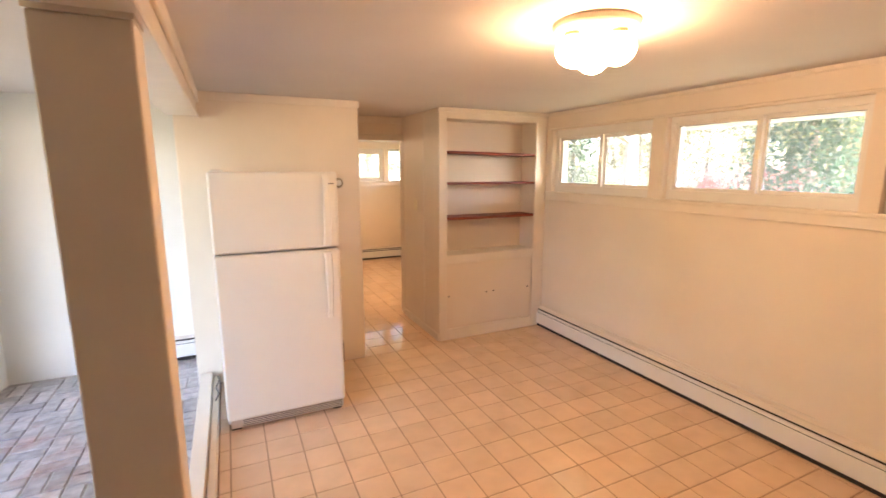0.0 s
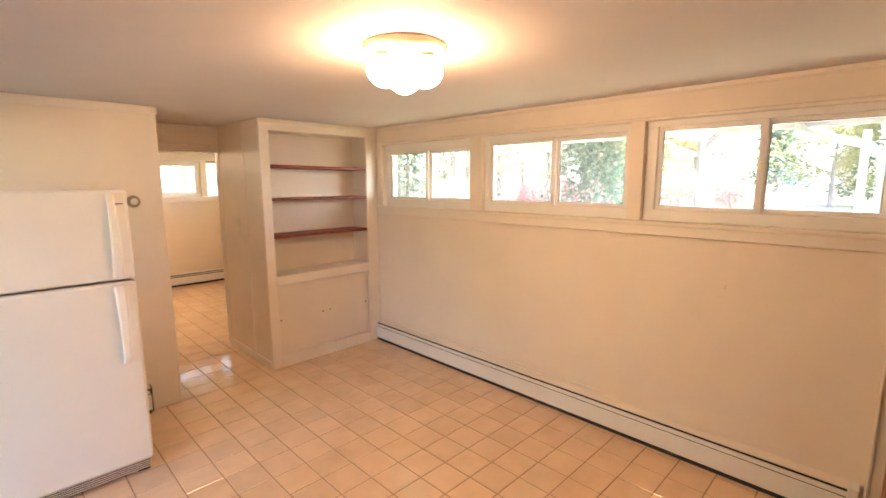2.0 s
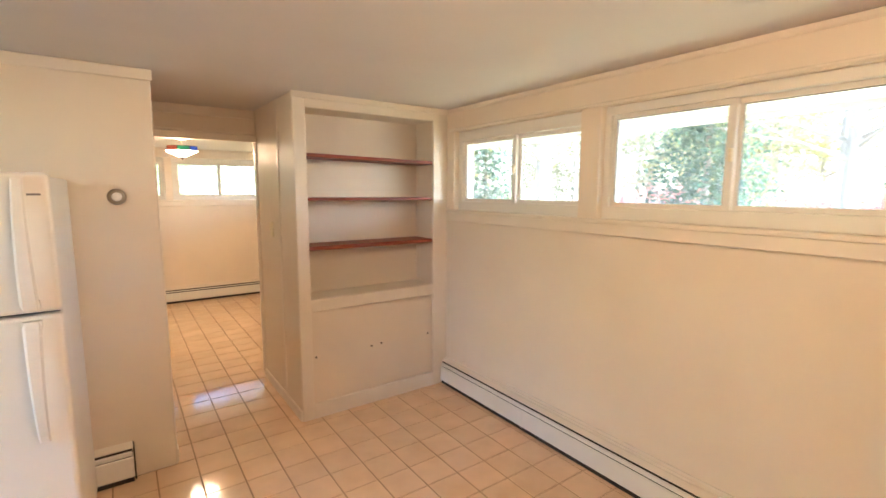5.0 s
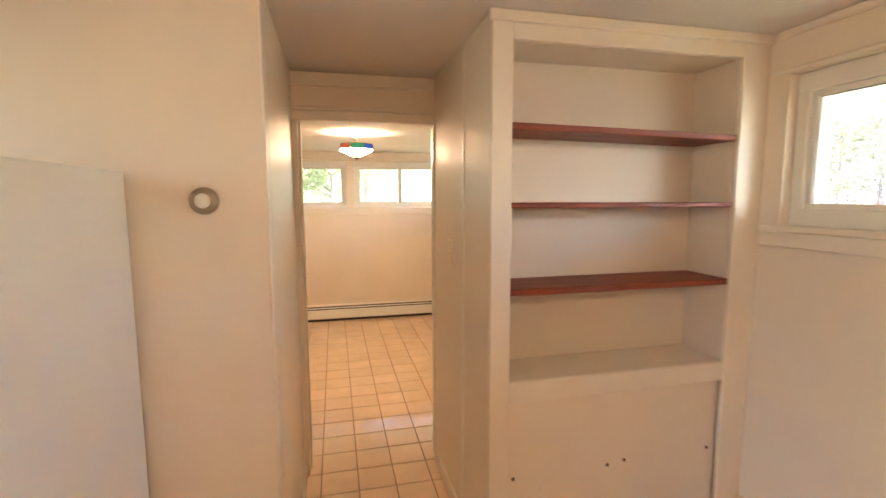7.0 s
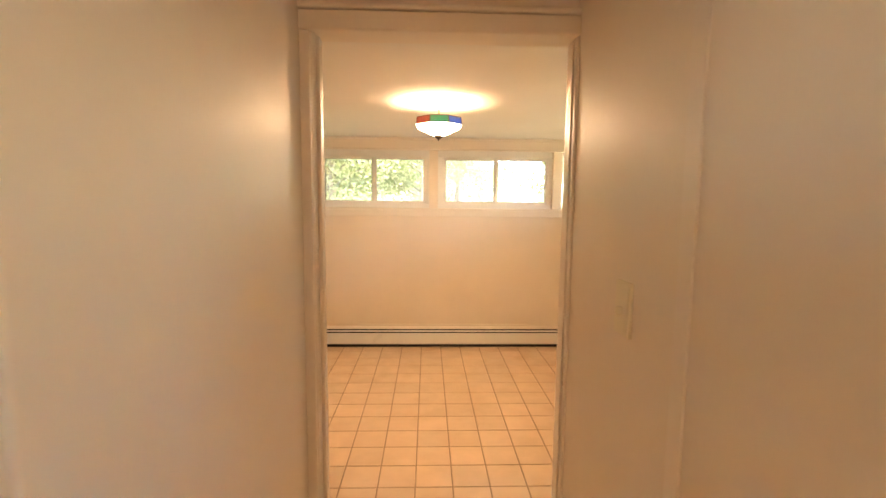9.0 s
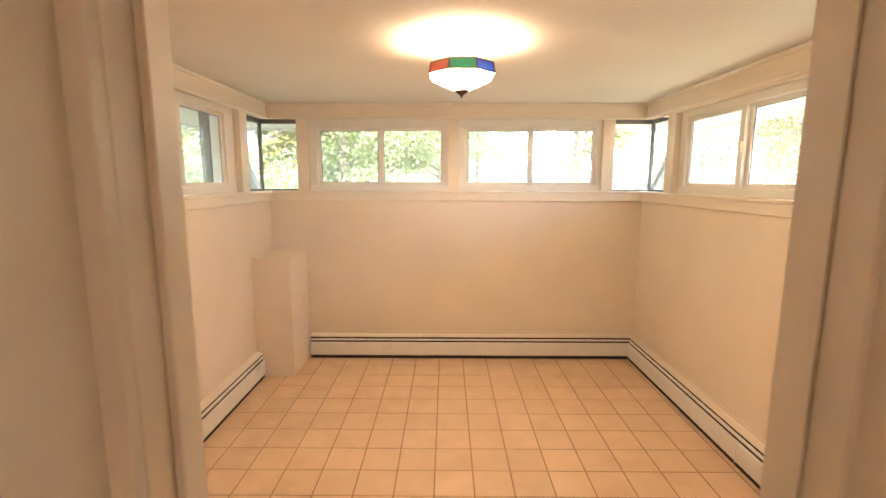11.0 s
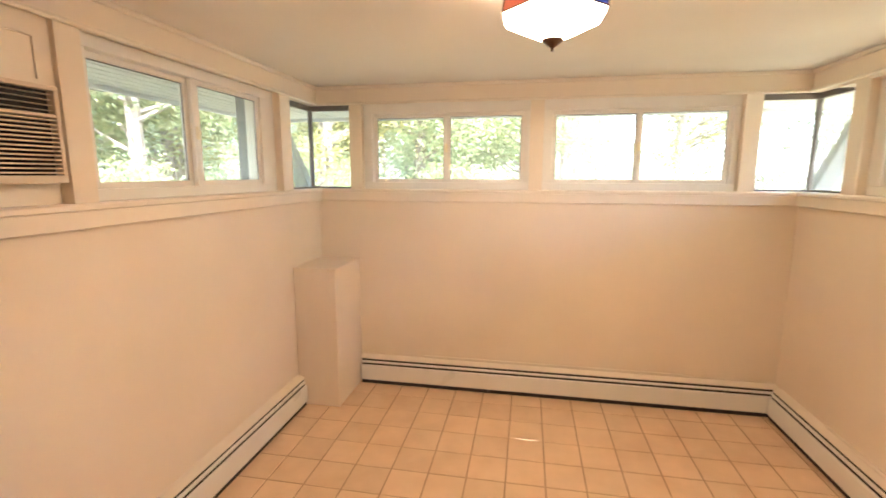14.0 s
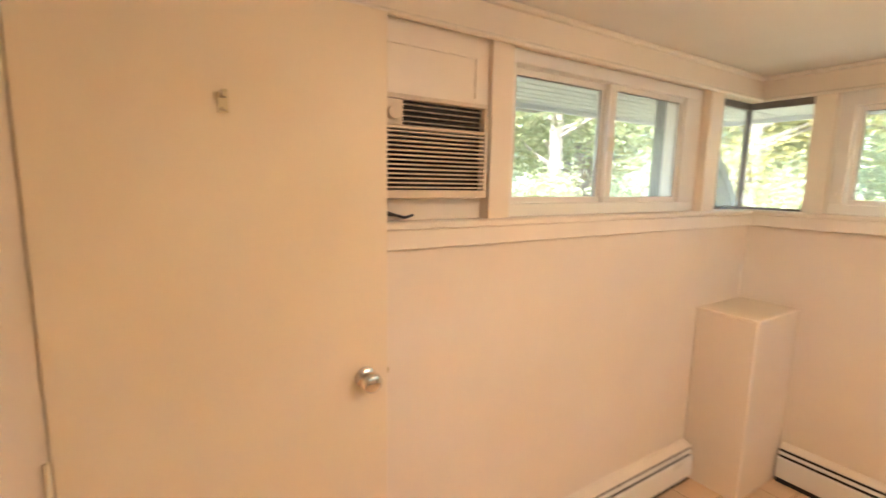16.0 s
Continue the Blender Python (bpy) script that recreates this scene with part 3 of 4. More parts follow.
# ---- thermostat and light switch ----
thermo = thing("thermostat", "round beige wall thermostat with a clear dial", "thermostat", Matrix.Translation((0.800, PART_Y, 1.577)) @ pose(0, 0, 0, 90))
part("ring", lathe([(0, 0), (0.041, 0), (0.043, 0.005), (0.041, 0.017), (0.034, 0.027), (0.027, 0.030), (0, 0.030)], 40), PEWTER, thermo, smooth=True)
part("dial", lathe([(0.0, 0.0302), (0.023, 0.0302), (0.021, 0.035), (0.014, 0.038), (0, 0.039)], 32), WHITE, thermo, "pale dial cover", smooth=True)
switch = thing("light_switch", "ivory toggle light switch on the passage wall", "light switch", Matrix.Translation((HALL_E, 4.08, 1.316)))
part("plate", blocks((-0.009, 0, -0.035, 0.035, -0.058, 0.058), bevel=0.002), IVORY, switch)
part("toggle", blocks((-0.022, -0.008, -0.005, 0.005, -0.012, 0.004), bevel=0.002), IVORY, switch)

# ---- built-in bookcase ----
BX0, BX1, BY, BD = HALL_E, EAST - 0.002, 3.485, 3.90
OX0, OX1, OZ0, OZ1 = 1.838, 2.850, 0.862, 2.152
BI = BY + 0.62 * (BD - BY)                  # back of the niche
bookcase = thing("bookcase", "cream painted built-in bookcase with dark red shelves and sliding doors", "bookcase")
part("side_panel", blocks((BX0, BX0 + 0.02, BY + 0.02, BD, 0.0, CEIL1 - 0.003)), GLOSSWALL, bookcase)
part("back_panel", blocks((BX0 + 0.021, BX1, BD - 0.012, BD, 0.0, CEIL1 - 0.003)), WALL, bookcase)
part("niche_back", blocks((OX0 - 0.018, OX1 + 0.018, BI, BI + 0.012, OZ0 - 0.02, OZ1 + 0.015)), WALL, bookcase)
part("inner_side", blocks((OX0 - 0.018, OX0, BY + 0.021, BI - 0.001, OZ0, OZ1)), WALL, bookcase)
part("inner_side", blocks((OX1, OX1 + 0.018, BY + 0.021, BI - 0.001, OZ0, OZ1)), WALL, bookcase)
part("stile", blocks((BX0, OX0, BY, BY + 0.02, 0.0, CEIL1 - 0.003), bevel=0.003), TRIM, bookcase)
part("stile", blocks((OX1, OX1 + 0.055, BY, BY + 0.02, 0.0, CEIL1 - 0.003), bevel=0.003), TRIM, bookcase)
part("filler", blocks((OX1 + 0.055, BX1, BY + 0.006, BY + 0.02, 0.0, CEIL1 - 0.003)), TRIM, bookcase)
part("top_rail", blocks((OX0, OX1, BY, BY + 0.02, OZ1, CEIL1 - 0.003), bevel=0.003), TRIM, bookcase)
part("top_panel", blocks((OX0 - 0.018, OX1 + 0.018, BY + 0.021, BI - 0.001, OZ1, OZ1 + 0.015)), WALL, bookcase)
part("cornice", blocks((BX0 - 0.014, BX1, BY - 0.016, BY + 0.004, 2.208, CEIL1 - 0.002), bevel=0.005, segments=2), TRIM, bookcase)
part("counter", blocks((OX0, OX1, BY + 0.004, BI - 0.001, OZ0 - 0.022, OZ0), bevel=0.002), TRIM, bookcase)
part("mid_rail", blocks((OX0, OX1, BY, BY + 0.02, 0.776, OZ0 - 0.003), bevel=0.003), TRIM, bookcase)
part("bottom_rail", blocks((OX0, OX1, BY, BY + 0.02, 0.0, 0.112), bevel=0.003), TRIM, bookcase)
part("base_box", blocks((OX0, OX1 + 0.016, BY + 0.054, BI - 0.001, 0.0, 0.83)), WALL, bookcase, "panel behind the sliding doors")
for z, th, drop in ((1.828, 0.025, 0.018), (1.543, 0.019, 0.003), (1.204, 0.027, 0.0)):
    bm = blocks((OX0 + 0.001, OX1 - 0.001, BY + 0.010, BI - 0.002, z, z + th), bevel=0.003)
    for v in bm.verts:                      # the boards are not quite level
        v.co.z += drop * ((OX0 + OX1) / 2 - v.co.x) / (OX1 - OX0)
    part("shelf", bm, SHELF, bookcase, "dark red stained wooden shelf")
for x0, x1, y0, holes in ((OX0 - 0.010, 2.372, BY + 0.023, (1.868, 2.300)), (2.352, OX1 + 0.016, BY + 0.038, (2.392, 2.820))):
    dr = part("sliding_door", blocks((x0, x1, y0, y0 + 0.012, 0.105, 0.790), bevel=0.0015), WALL, bookcase)
    for hx in holes:
        part("finger_pull", lathe([(0, 0), (0.008, 0), (0.008, 0.001), (0.005, 0.004), (0, 0.004)], 16), BRONZE, dr, "small dark pull").matrix_local = Matrix.Translation((hx, y0 - 0.0002, 0.443)) @ pose(0, 0, 0, 90)


# ---- baseboard heaters ----
def heater(name_m, length, label, joints=(), caps=(True, True), strip=None, damper=0.1535):
    """x along the wall, -y into the room."""
    h = thing("baseboard_heater", label, "heater", name_m, group="baseboard heaters")
    part("back_plate", extrude_profile([(0, 0.025), (-0.004, 0.025), (-0.004, 0.195), (-0.050, 0.191), (-0.054, 0.194), (-0.052, 0.199), (-0.020, 0.210), (0, 0.212)], length), TRIM, h)
    if strip:
        part("top_strip", blocks((*strip, -0.010, 0, 0.2105, 0.224), bevel=0.002), TRIM, h)
    # plain dark liner, added so slots and floor gap look shaded
    part("slot_shade", blocks((0.004, length - 0.004, -0.0565, -0.0045, 0.0008, 0.146), (0.004, length - 0.004, -0.046, -0.0045, 0.146, 0.193)), HEATER_DARK, h, "dark block for the shade in the heater gaps")
    cuts = [0.0, *joints, length]
    for a, b in zip(cuts, cuts[1:]):
        part("front_cover", extrude_profile([(-0.060, 0.038), (-0.066, 0.032), (-0.069, 0.037), (-0.067, 0.142), (-0.061, 0.150), (-0.057, 0.148), (-0.062, 0.140), (-0.064, 0.032)], b - a - 0.002), WHITE, h).location = (a + 0.001, 0, 0)
    part("damper", extrude_profile([(-0.046, 0.170), (-0.059, damper), (-0.0605, damper + 0.0025), (-0.059, 0.171), (-0.047, 0.176)], length - 0.01), WHITE, h).location = (0.005, 0, 0)
    for on, x in zip(caps, (0.0, length - 0.045)):
        if on:
            part("end_cap", blocks((x, x + 0.045, -0.072, 0, 0.012, 0.212), bevel=0.004), WHITE, h)
    for a in joints:
        part("joint_strip", blocks((a - 0.002, a + 0.002, -0.071, -0.066, 0.024, 0.148)), WHITE, h)
        part("clip", blocks((a - 0.025, a + 0.03, -0.0575, -0.050, 0.1485, 0.160)), HEATER_DARK, h, "dark metal bracket")
    return h


def facing(x, y, turn):
    return pose(x, y, 0, 0, 0, turn)


LH = "white metal baseboard heater under the windows"
heater(facing(EAST, BY - 0.004, -90), BY - 0.004 + 0.425, LH, (0.95, 2.05), (False, True), (0.50, 2.05))
heater(facing(EAST, NORTH - 0.075, -90), NORTH - 0.075 - 4.8, LH, (1.50,), (False, True), (0.45, 1.85), 0.163)
heater(facing(0.147, NORTH, 0), EAST - 0.147, LH, (0.965,), (False, False), (0.53, 2.33), 0.163)
heater(facing(WEST, 5.0, 90), 7.445 - 5.0, LH, (1.2,), (True, False), None, 0.163)
short = heater(facing(0.30, PART_Y, 0), 0.475, "short white baseboard heater running behind the refrigerator", (), (False, False))
part("end_bracket", blocks((0.4755, 0.482, -0.070, -0.001, 0.016, 0.208), bevel=0.001), HEATER_DARK, short, "dark metal end bracket")
moulding("trim_heater", blocks((0.62, 2.42, NORTH - 0.010, NORTH, 0.218, 0.232), (2.43, EAST - 0.002, NORTH - 0.006, NORTH, 0.218, 0.224), bevel=0.002), Matrix(), "thin cream strip above the heater")
moulding("trim_heater", blocks((EAST - 0.010, EAST, 0.85, 2.75, 0.236, 0.248), bevel=0.002), Matrix(), "thin cream strip above the heater")

# ---- boxed pedestal in the corner ----
ped = thing("pedestal", "cream painted boxed pipe pedestal in the corner", "pedestal")
part("box", blocks((WEST + 0.002, 0.135, 7.455, NORTH - 0.002, 0, 0.945), bevel=0.004), WALL, ped)
part("top", blocks((WEST + 0.002, 0.143, 7.447, NORTH - 0.002, 0.945, 0.960), bevel=0.003), WALL, ped)

# ---- room 1 ceiling light ----
L1 = (1.305, 1.038)
lamp1 = thing("ceiling_light", "flush ceiling light with a tan pan and three frosted globes", "ceiling light", Matrix.Translation((*L1, CEIL1)))
part("pan", lathe([(0.0, -0.040), (0.128, -0.040), (0.140, -0.036), (0.156, -0.026), (0.163, -0.018), (0.163, 0.0), (0, 0)], 48), PAN, lamp1, "tan metal pan", smooth=True)
GLOBE = glow("lit_frosted_globe", BULB, GLOBE_GLOW)
for k in range(3):
    a = radians(51 + 120 * k)
    cx, cy = 0.092 * math.cos(a), 0.092 * math.sin(a)
    part("collar", lathe([(0.030, -0.066), (0.037, -0.060), (0.037, -0.040)], 24, (cx, cy)), BRASS, lamp1, "brass collar", smooth=True)
    part("globe", lathe([(0.0, -0.172), (0.014, -0.170), (0.034, -0.162), (0.055, -0.145), (0.067, -0.122), (0.069, -0.104), (0.062, -0.080), (0.048, -0.062), (0.036, -0.055)], 28, (cx, cy)), GLOBE, lamp1, "glowing frosted glass globe", smooth=True)

# ---- back room ceiling light ----
L2 = (1.407, 6.225)
lamp2 = thing("pendant_light", "octagonal stained-glass ceiling light with coloured band and dark finial", "ceiling light", Matrix.Translation((*L2, 0)))
part("canopy", lathe([(0.0, CEIL2 - 0.034), (0.045, CEIL2 - 0.030), (0.058, CEIL2 - 0.010), (0.060, CEIL2), (0, CEIL2)], 32), IVORY, lamp2, smooth=True)
part("stem", lathe([(0.006, 1.968), (0.006, CEIL2 - 0.02)], 12), BRASS, lamp2)
OCT = math.pi / 8
part("bowl", lathe([(0.020, 1.958), (0.148, 2.018), (0.158, 2.032)], 8, start=OCT - math.pi / 2), glow("lit_opal_glass", (1.0, 0.70, 0.42), BOWL_GLOW), lamp2, "glowing white opal glass panels")
COLOURS = [((0.75, 0.10, 0.03), "red"), ((0.0, 0.50, 0.20), "green"), ((0.0, 0.13, 0.95), "blue"), ((0.55, 0.20, 0.08), "amber")]
for k in range(8):
    rgb, word = COLOURS[(k + 1) % 4 if k != 0 else 1]
    a0, a1 = -math.pi / 2 + OCT * (2 * k - 1), -math.pi / 2 + OCT * (2 * k + 1)
    bm = bmesh.new()
    vs = [bm.verts.new((r * math.cos(a), r * math.sin(a), z)) for r, z in ((0.159, 2.035), (0.151, 2.075)) for a in (a0 + 0.012, a1 - 0.012)]
    vi = [bm.verts.new((v.co.x * 0.98, v.co.y * 0.98, v.co.z)) for v in vs]
    for q in ((0, 1, 3, 2), (4, 6, 7, 5)):
        bm.faces.new([(vs + vi)[i] for i in q])
    for a, b in ((0, 1), (1, 3), (3, 2), (2, 0)):
        bm.faces.new((vs[a], vs[b], vi[b], vi[a]))
    part("glass_panel", bm, glow("lit_%s_glass" % word, rgb, 0.014, tuple(0.3 * c + 0.01 for c in rgb)), lamp2, word + " stained-glass panel")
    part("lead_came", tube([(0.160 * math.cos(a0), 0.160 * math.sin(a0), 2.031), (0.152 * math.cos(a0), 0.152 * math.sin(a0), 2.077)], 0.0034, 6), BRONZE, lamp2)
    part("lead_came", tube([(0.1605 * math.cos(a0), 0.1605 * math.sin(a0), 2.032), (0.1605 * math.cos(a1), 0.1605 * math.sin(a1), 2.032)], 0.0030, 6), BRONZE, lamp2)
    part("lead_came", tube([(0.1525 * math.cos(a0), 0.1525 * math.sin(a0), 2.077), (0.1525 * math.cos(a1), 0.1525 * math.sin(a1), 2.077)], 0.0030, 6), BRONZE, lamp2)
part("finial", lathe([(0.0, 1.930), (0.004, 1.934), (0.005, 1.942), (0.012, 1.946), (0.032, 1.961), (0.034, 1.966), (0.0, 1.970)], 24), BRONZE, lamp2, "dark bronze finial", smooth=True)
bulb = new("bulb_light", bpy.data.lights.new("bulb_light", "POINT"))
bulb.data.energy, bulb.data.color, bulb.data.shadow_soft_size = BULB_WATTS, (1.0, 0.64, 0.33), 0.03
bulb.location = (L2[0], L2[1], 2.0)

# ---- air conditioner in the west window strip ----
ac = thing("air_conditioner", "aged beige through-window air conditioner with slatted grille and loose cables", "air conditioner")
AX = WEST + 0.012
part("filler_panel", blocks((WEST - 0.05, WEST - 0.02, 5.42, 6.035, 1.842, 2.06)), TRIM, ac, "cream filler board")
part("panel_bead", blocks((WEST - 0.02, WEST - 0.014, 5.48, 5.98, 1.985, 1.989), (WEST - 0.02, WEST - 0.014, 5.976, 5.98, 1.86, 1.985), bevel=0.001), TRIM, ac)
part("chassis", blocks((WEST - 0.45, WEST - 0.02, 5.44, 6.015, 1.535, 1.840)), ACPLASTIC, ac)
part("surround", blocks((WEST - 0.02, AX, 5.44, 6.015, 1.826, 1.840), (WEST - 0.02, AX, 5.44, 6.015, 1.535, 1.560), (WEST - 0.02, AX, 6.000, 6.015, 1.560, 1.826), (WEST - 0.02, AX, 5.44, 5.455, 1.560, 1.826), (WEST - 0.02, AX, 5.455, 6.0, 1.742, 1.752), bevel=0.002), ACPLASTIC, ac)
# flat black sheet in place of the shade inside the grille
part("grille_shadow", blocks((WEST - 0.0195, WEST - 0.017, 5.455, 6.0, 1.56, 1.826)), DARK, ac, "black sheet for the shade behind the grille slats")
for i in range(13):
    z = 1.566 + i * 0.0138
    part("slat", blocks((WEST - 0.014, AX - 0.002, 5.455, 6.0, z, z + 0.0046)), ACPLASTIC, ac)
for i in range(4):
    z = 1.764 + i * 0.0165
    part("louvre", blocks((WEST - 0.016, AX - 0.012, 5.70, 6.0, z, z + 0.0016)), ACPLASTIC, ac)
part("control_panel", blocks((WEST - 0.016, AX - 0.006, 5.456, 5.698, 1.753, 1.825)), ACPLASTIC, ac)
part("knob", lathe([(0, 0), (0.022, 0), (0.019, 0.016), (0, 0.017)], 20), ACPLASTIC, ac).matrix_local = Matrix.Translation((AX - 0.006, 5.665, 1.785)) @ pose(0, 0, 0, 0, 90, 0)
# solid black block stands for the shaded cavity behind the cables
part("cable_shade", blocks((WEST - 0.0495, WEST - 0.045, 5.425, 5.66, 1.4645, 1.528), bevel=0.001), DARK, ac, "black block for the shade behind the cables")
part("under_board", blocks((WEST - 0.08, WEST - 0.05, 5.42, 6.035, 1.464, 1.535)), TRIM, ac)
part("power_cable", tube([(WEST - 0.02, 5.45 + 0.03 * i, 1.474 + 0.018 * math.sin(i * 0.7) ** 2 + 0.010 * (i < 5)) for i in range(11)], 0.0045, 8), CABLE, ac, "black power cable", smooth=True)
part("power_cable", tube([(WEST - 0.03, 5.50 + 0.03 * i, 1.500 - 0.003 * i) for i in range(8)], 0.004, 8), CABLE, ac, "black power cable", smooth=True)

# ---- open door along the west wall of the back room ----
leaf = thing("door_2", "cream painted flush door standing open along the wall", "door")
leaf["kind"] = "structure"
DX = -0.085
slab = part("door_leaf", blocks((DX - 0.036, DX, 4.845, 5.615, 0.012, 2.032), bevel=0.002), DOORPAINT, leaf)
part("rose", lathe([(0, 0), (0.032, 0), (0.031, 0.006), (0.016, 0.010)], 28), CHROME, slab, smooth=True).matrix_local = Matrix.Translation((DX, 5.545, 1.024)) @ pose(0, 0, 0, 0, 90, 0)
part("knob", lathe([(0.012, 0.008), (0.012, 0.022), (0.024, 0.030), (0.030, 0.040), (0.029, 0.052), (0.018, 0.060), (0, 0.061)], 28), CHROME, slab, "polished chrome knob", smooth=True).matrix_local = Matrix.Translation((DX, 5.545, 1.024)) @ pose(0, 0, 0, 0, 90, 0)
part("latch_plate", blocks((DX - 0.030, DX - 0.006, 5.6152, 5.6168, 0.995, 1.051), (DX - 0.023, DX - 0.013, 5.6168, 5.627, 1.015, 1.031)), BRASS, slab, "brass latch")
part("coat_hook", blocks((DX, DX + 0.004, 5.194, 5.216, 1.732, 1.777), (DX + 0.003, DX + 0.030, 5.200, 5.210, 1.765, 1.774), (DX + 0.003, DX + 0.022, 5.200, 5.210, 1.737, 1.745), (DX + 0.022, DX + 0.030, 5.199, 5.211, 1.774, 1.781), bevel=0.001), BRASS, slab, "dull brass coat hook")
for z in (0.25, 0.95, 1.80):
    part("hinge", lathe([(0.006, z - 0.045), (0.006, z + 0.045)], 12, (DX + 0.004, 4.838)), IVORY, slab)
moulding("trim_door_jamb", blocks((WEST, DX - 0.012, 4.72, 4.842, 0, 2.06), (WEST, DX + 0.004, BACK_Y, 4.72, 0, 2.06), bevel=0.004), Matrix(), "cream door jamb beside the open door")

# ---- closet door on the south wall ----
closet = thing("door_3", "red-brown stained wooden closet door, closed", "door")
closet["kind"] = "structure"
for x0 in (0.912, 1.919):
    part("door_leaf", blocks((x0, x0 + 1.003, SOUTH - 0.080, SOUTH - 0.043, 0.01, 2.02), bevel=0.003), DOORWOOD, closet)
part("casing", blocks((2.915, 2.988, SOUTH, SOUTH + 0.014, 0, 2.02), bevel=0.005, segments=2), TRIM, closet)
part("casing", blocks((0.85, 0.905, SOUTH, SOUTH + 0.003, 0, 2.02), bevel=0.0012), TRIM, closet)
part("head_casing", blocks((0.85, 2.988, SOUTH, SOUTH + 0.003, 2.021, 2.085), bevel=0.0012), TRIM, closet)
part("knob", lathe([(0.009, 0), (0.009, 0.015), (0.018, 0.022), (0.016, 0.034), (0, 0.038)], 20), BRONZE, closet, "dark knob", smooth=True).matrix_local = Matrix.Translation((2.07, SOUTH - 0.043, 1.15)) @ pose(0, 0, 0, 90)

# ---- brick-floored room: baseboard heater and cable ----
heater(facing(-0.80, 4.12, 0), 0.435, "white baseboard heater on the pale sunroom wall", (), (True, True))
cord = thing("power_cord", "black power cord lying by the refrigerator", "cord")
part("cord", tube([(-0.215 + 0.010 * math.sin(i * 1.3), 3.30 - 0.05 * i, 0.108 + 0.004 * math.cos(i)) for i in range(9)], 0.005, 8), CABLE, cord, smooth=True)

# ---- outdoors ----
GZ = 0.25
structure("ground", blocks((-400, WEST - THICK - 2.1, -400, 400, GZ - 0.3, GZ), (EAST + THICK, 400, -400, 400, GZ - 0.3, GZ), (WEST - THICK - 2.1, EAST + THICK, NORTH + THICK, 400, GZ - 0.3, GZ), (WEST - THICK - 2.1, EAST + THICK, -400, -3.4, GZ - 0.3, GZ)), GRASS, "straw-coloured autumn lawn strewn with leaves", "ground")
structure("road_driveway", blocks((14, 19, -60, 60, GZ, GZ + 0.02), (5.5, 14, -9, -3.5, GZ, GZ + 0.02), (-60, 14, 20, 25, GZ, GZ + 0.02)), PAVE, "pale concrete driveway", "road")


def soffit(name, x0, x1, y0, y1, ribs_along_x, z=2.085):
    boxes = [(x0, x1, y0, y1, z + 0.008, z + 0.03)]
    n = int(((y1 - y0) if ribs_along_x else (x1 - x0)) / 0.09)
    for i in range(n):
        if ribs_along_x:
            boxes.append((x0, x1, y0 + 0.09 * i + 0.008, y0 + 0.09 * (i + 1) - 0.008, z, z + 0.008))
        else:
            boxes.append((x0 + 0.09 * i + 0.008, x0 + 0.09 * (i + 1) - 0.008, y0, y1, z, z + 0.008))
    return structure(name, blocks(*boxes), SOFFIT, "white ribbed vinyl eave soffit", "soffit")


soffit("soffit_east", EAST + THICK, EAST + THICK + 0.80, -0.5, 9.0, False)
soffit("soffit_west", WEST - THICK - 0.80, WEST - THICK, 4.6, 9.0, False)
soffit("soffit_north", WEST - THICK, EAST + THICK, NORTH + THICK, NORTH + THICK + 0.80, True)
structure("fascia", blocks((EAST + THICK + 0.80, EAST + THICK + 0.83, -0.5, 9.0, 2.06, 2.30), (WEST - THICK - 0.83, WEST - THICK - 0.80, 4.6, 9.0, 2.06, 2.30), (WEST - THICK - 0.8, EAST + THICK + 0.8, NORTH + THICK + 0.80, NORTH + THICK + 0.83, 2.06, 2.30)), SIDING, "white fascia board", "fascia")
structure("eave_post", blocks((WEST - THICK - 0.085, WEST - THICK - 0.02, 7.38, 7.60, GZ, 2.08)), SHADEGREY, "outer post by the window, dark grey for its shade", "post")
for bx, out in ((WEST - THICK, -1), (EAST + THICK, 1)):
    brace = thing("knee_brace", "grey painted diagonal knee brace under the eave", "brace", group="eave braces")
    bm = bmesh.new()
    vs = [bm.verts.new((bx + out * d, y, z)) for y in (8.10, 8.19) for d, z in ((-0.20, 1.05), (-0.09, 1.05), (0.36, 2.083), (0.25, 2.083))]
    for q in ((0, 1, 2, 3), (7, 6, 5, 4), (0, 4, 5, 1), (1, 5, 6, 2), (2, 6, 7, 3), (3, 7, 4, 0)):
        bm.faces.new([vs[i] for i in q])
    part("beam", bm, SHADEGREY, brace)
# the wing beyond the third window: wall, gutter pipe
wing = thing("house_wing", "white sided wing of the house with eave", "house")
part("wall", blocks((EAST + THICK, 4.55, -3.4, -0.44, GZ - 0.05, 2.4)), SIDING, wing)
part("roof", blocks((EAST + THICK, 4.75, -3.4, -0.10, 2.4, 2.5)), SOFFIT, wing)
spout = thing("downspout", "white metal downspout bent under the eave", "downspout")
part("pipe", tube([(3.95, 0.12, 2.08), (4.00, 0.08, 2.03), (4.30, -0.24, 1.94), (4.35, -0.30, 1.86), (4.36, -0.32, 1.6), (4.36, -0.32, GZ)], 0.026, 12), SIDING, spout, smooth=True)
pole = thing("porch_post", "pale wooden post on the driveway edge", "post")
part("shaft", tube([(9.0, 0.02, GZ - 0.02), (9.0, 0.02, 2.4)], 0.045, 12), SIDING, pole)


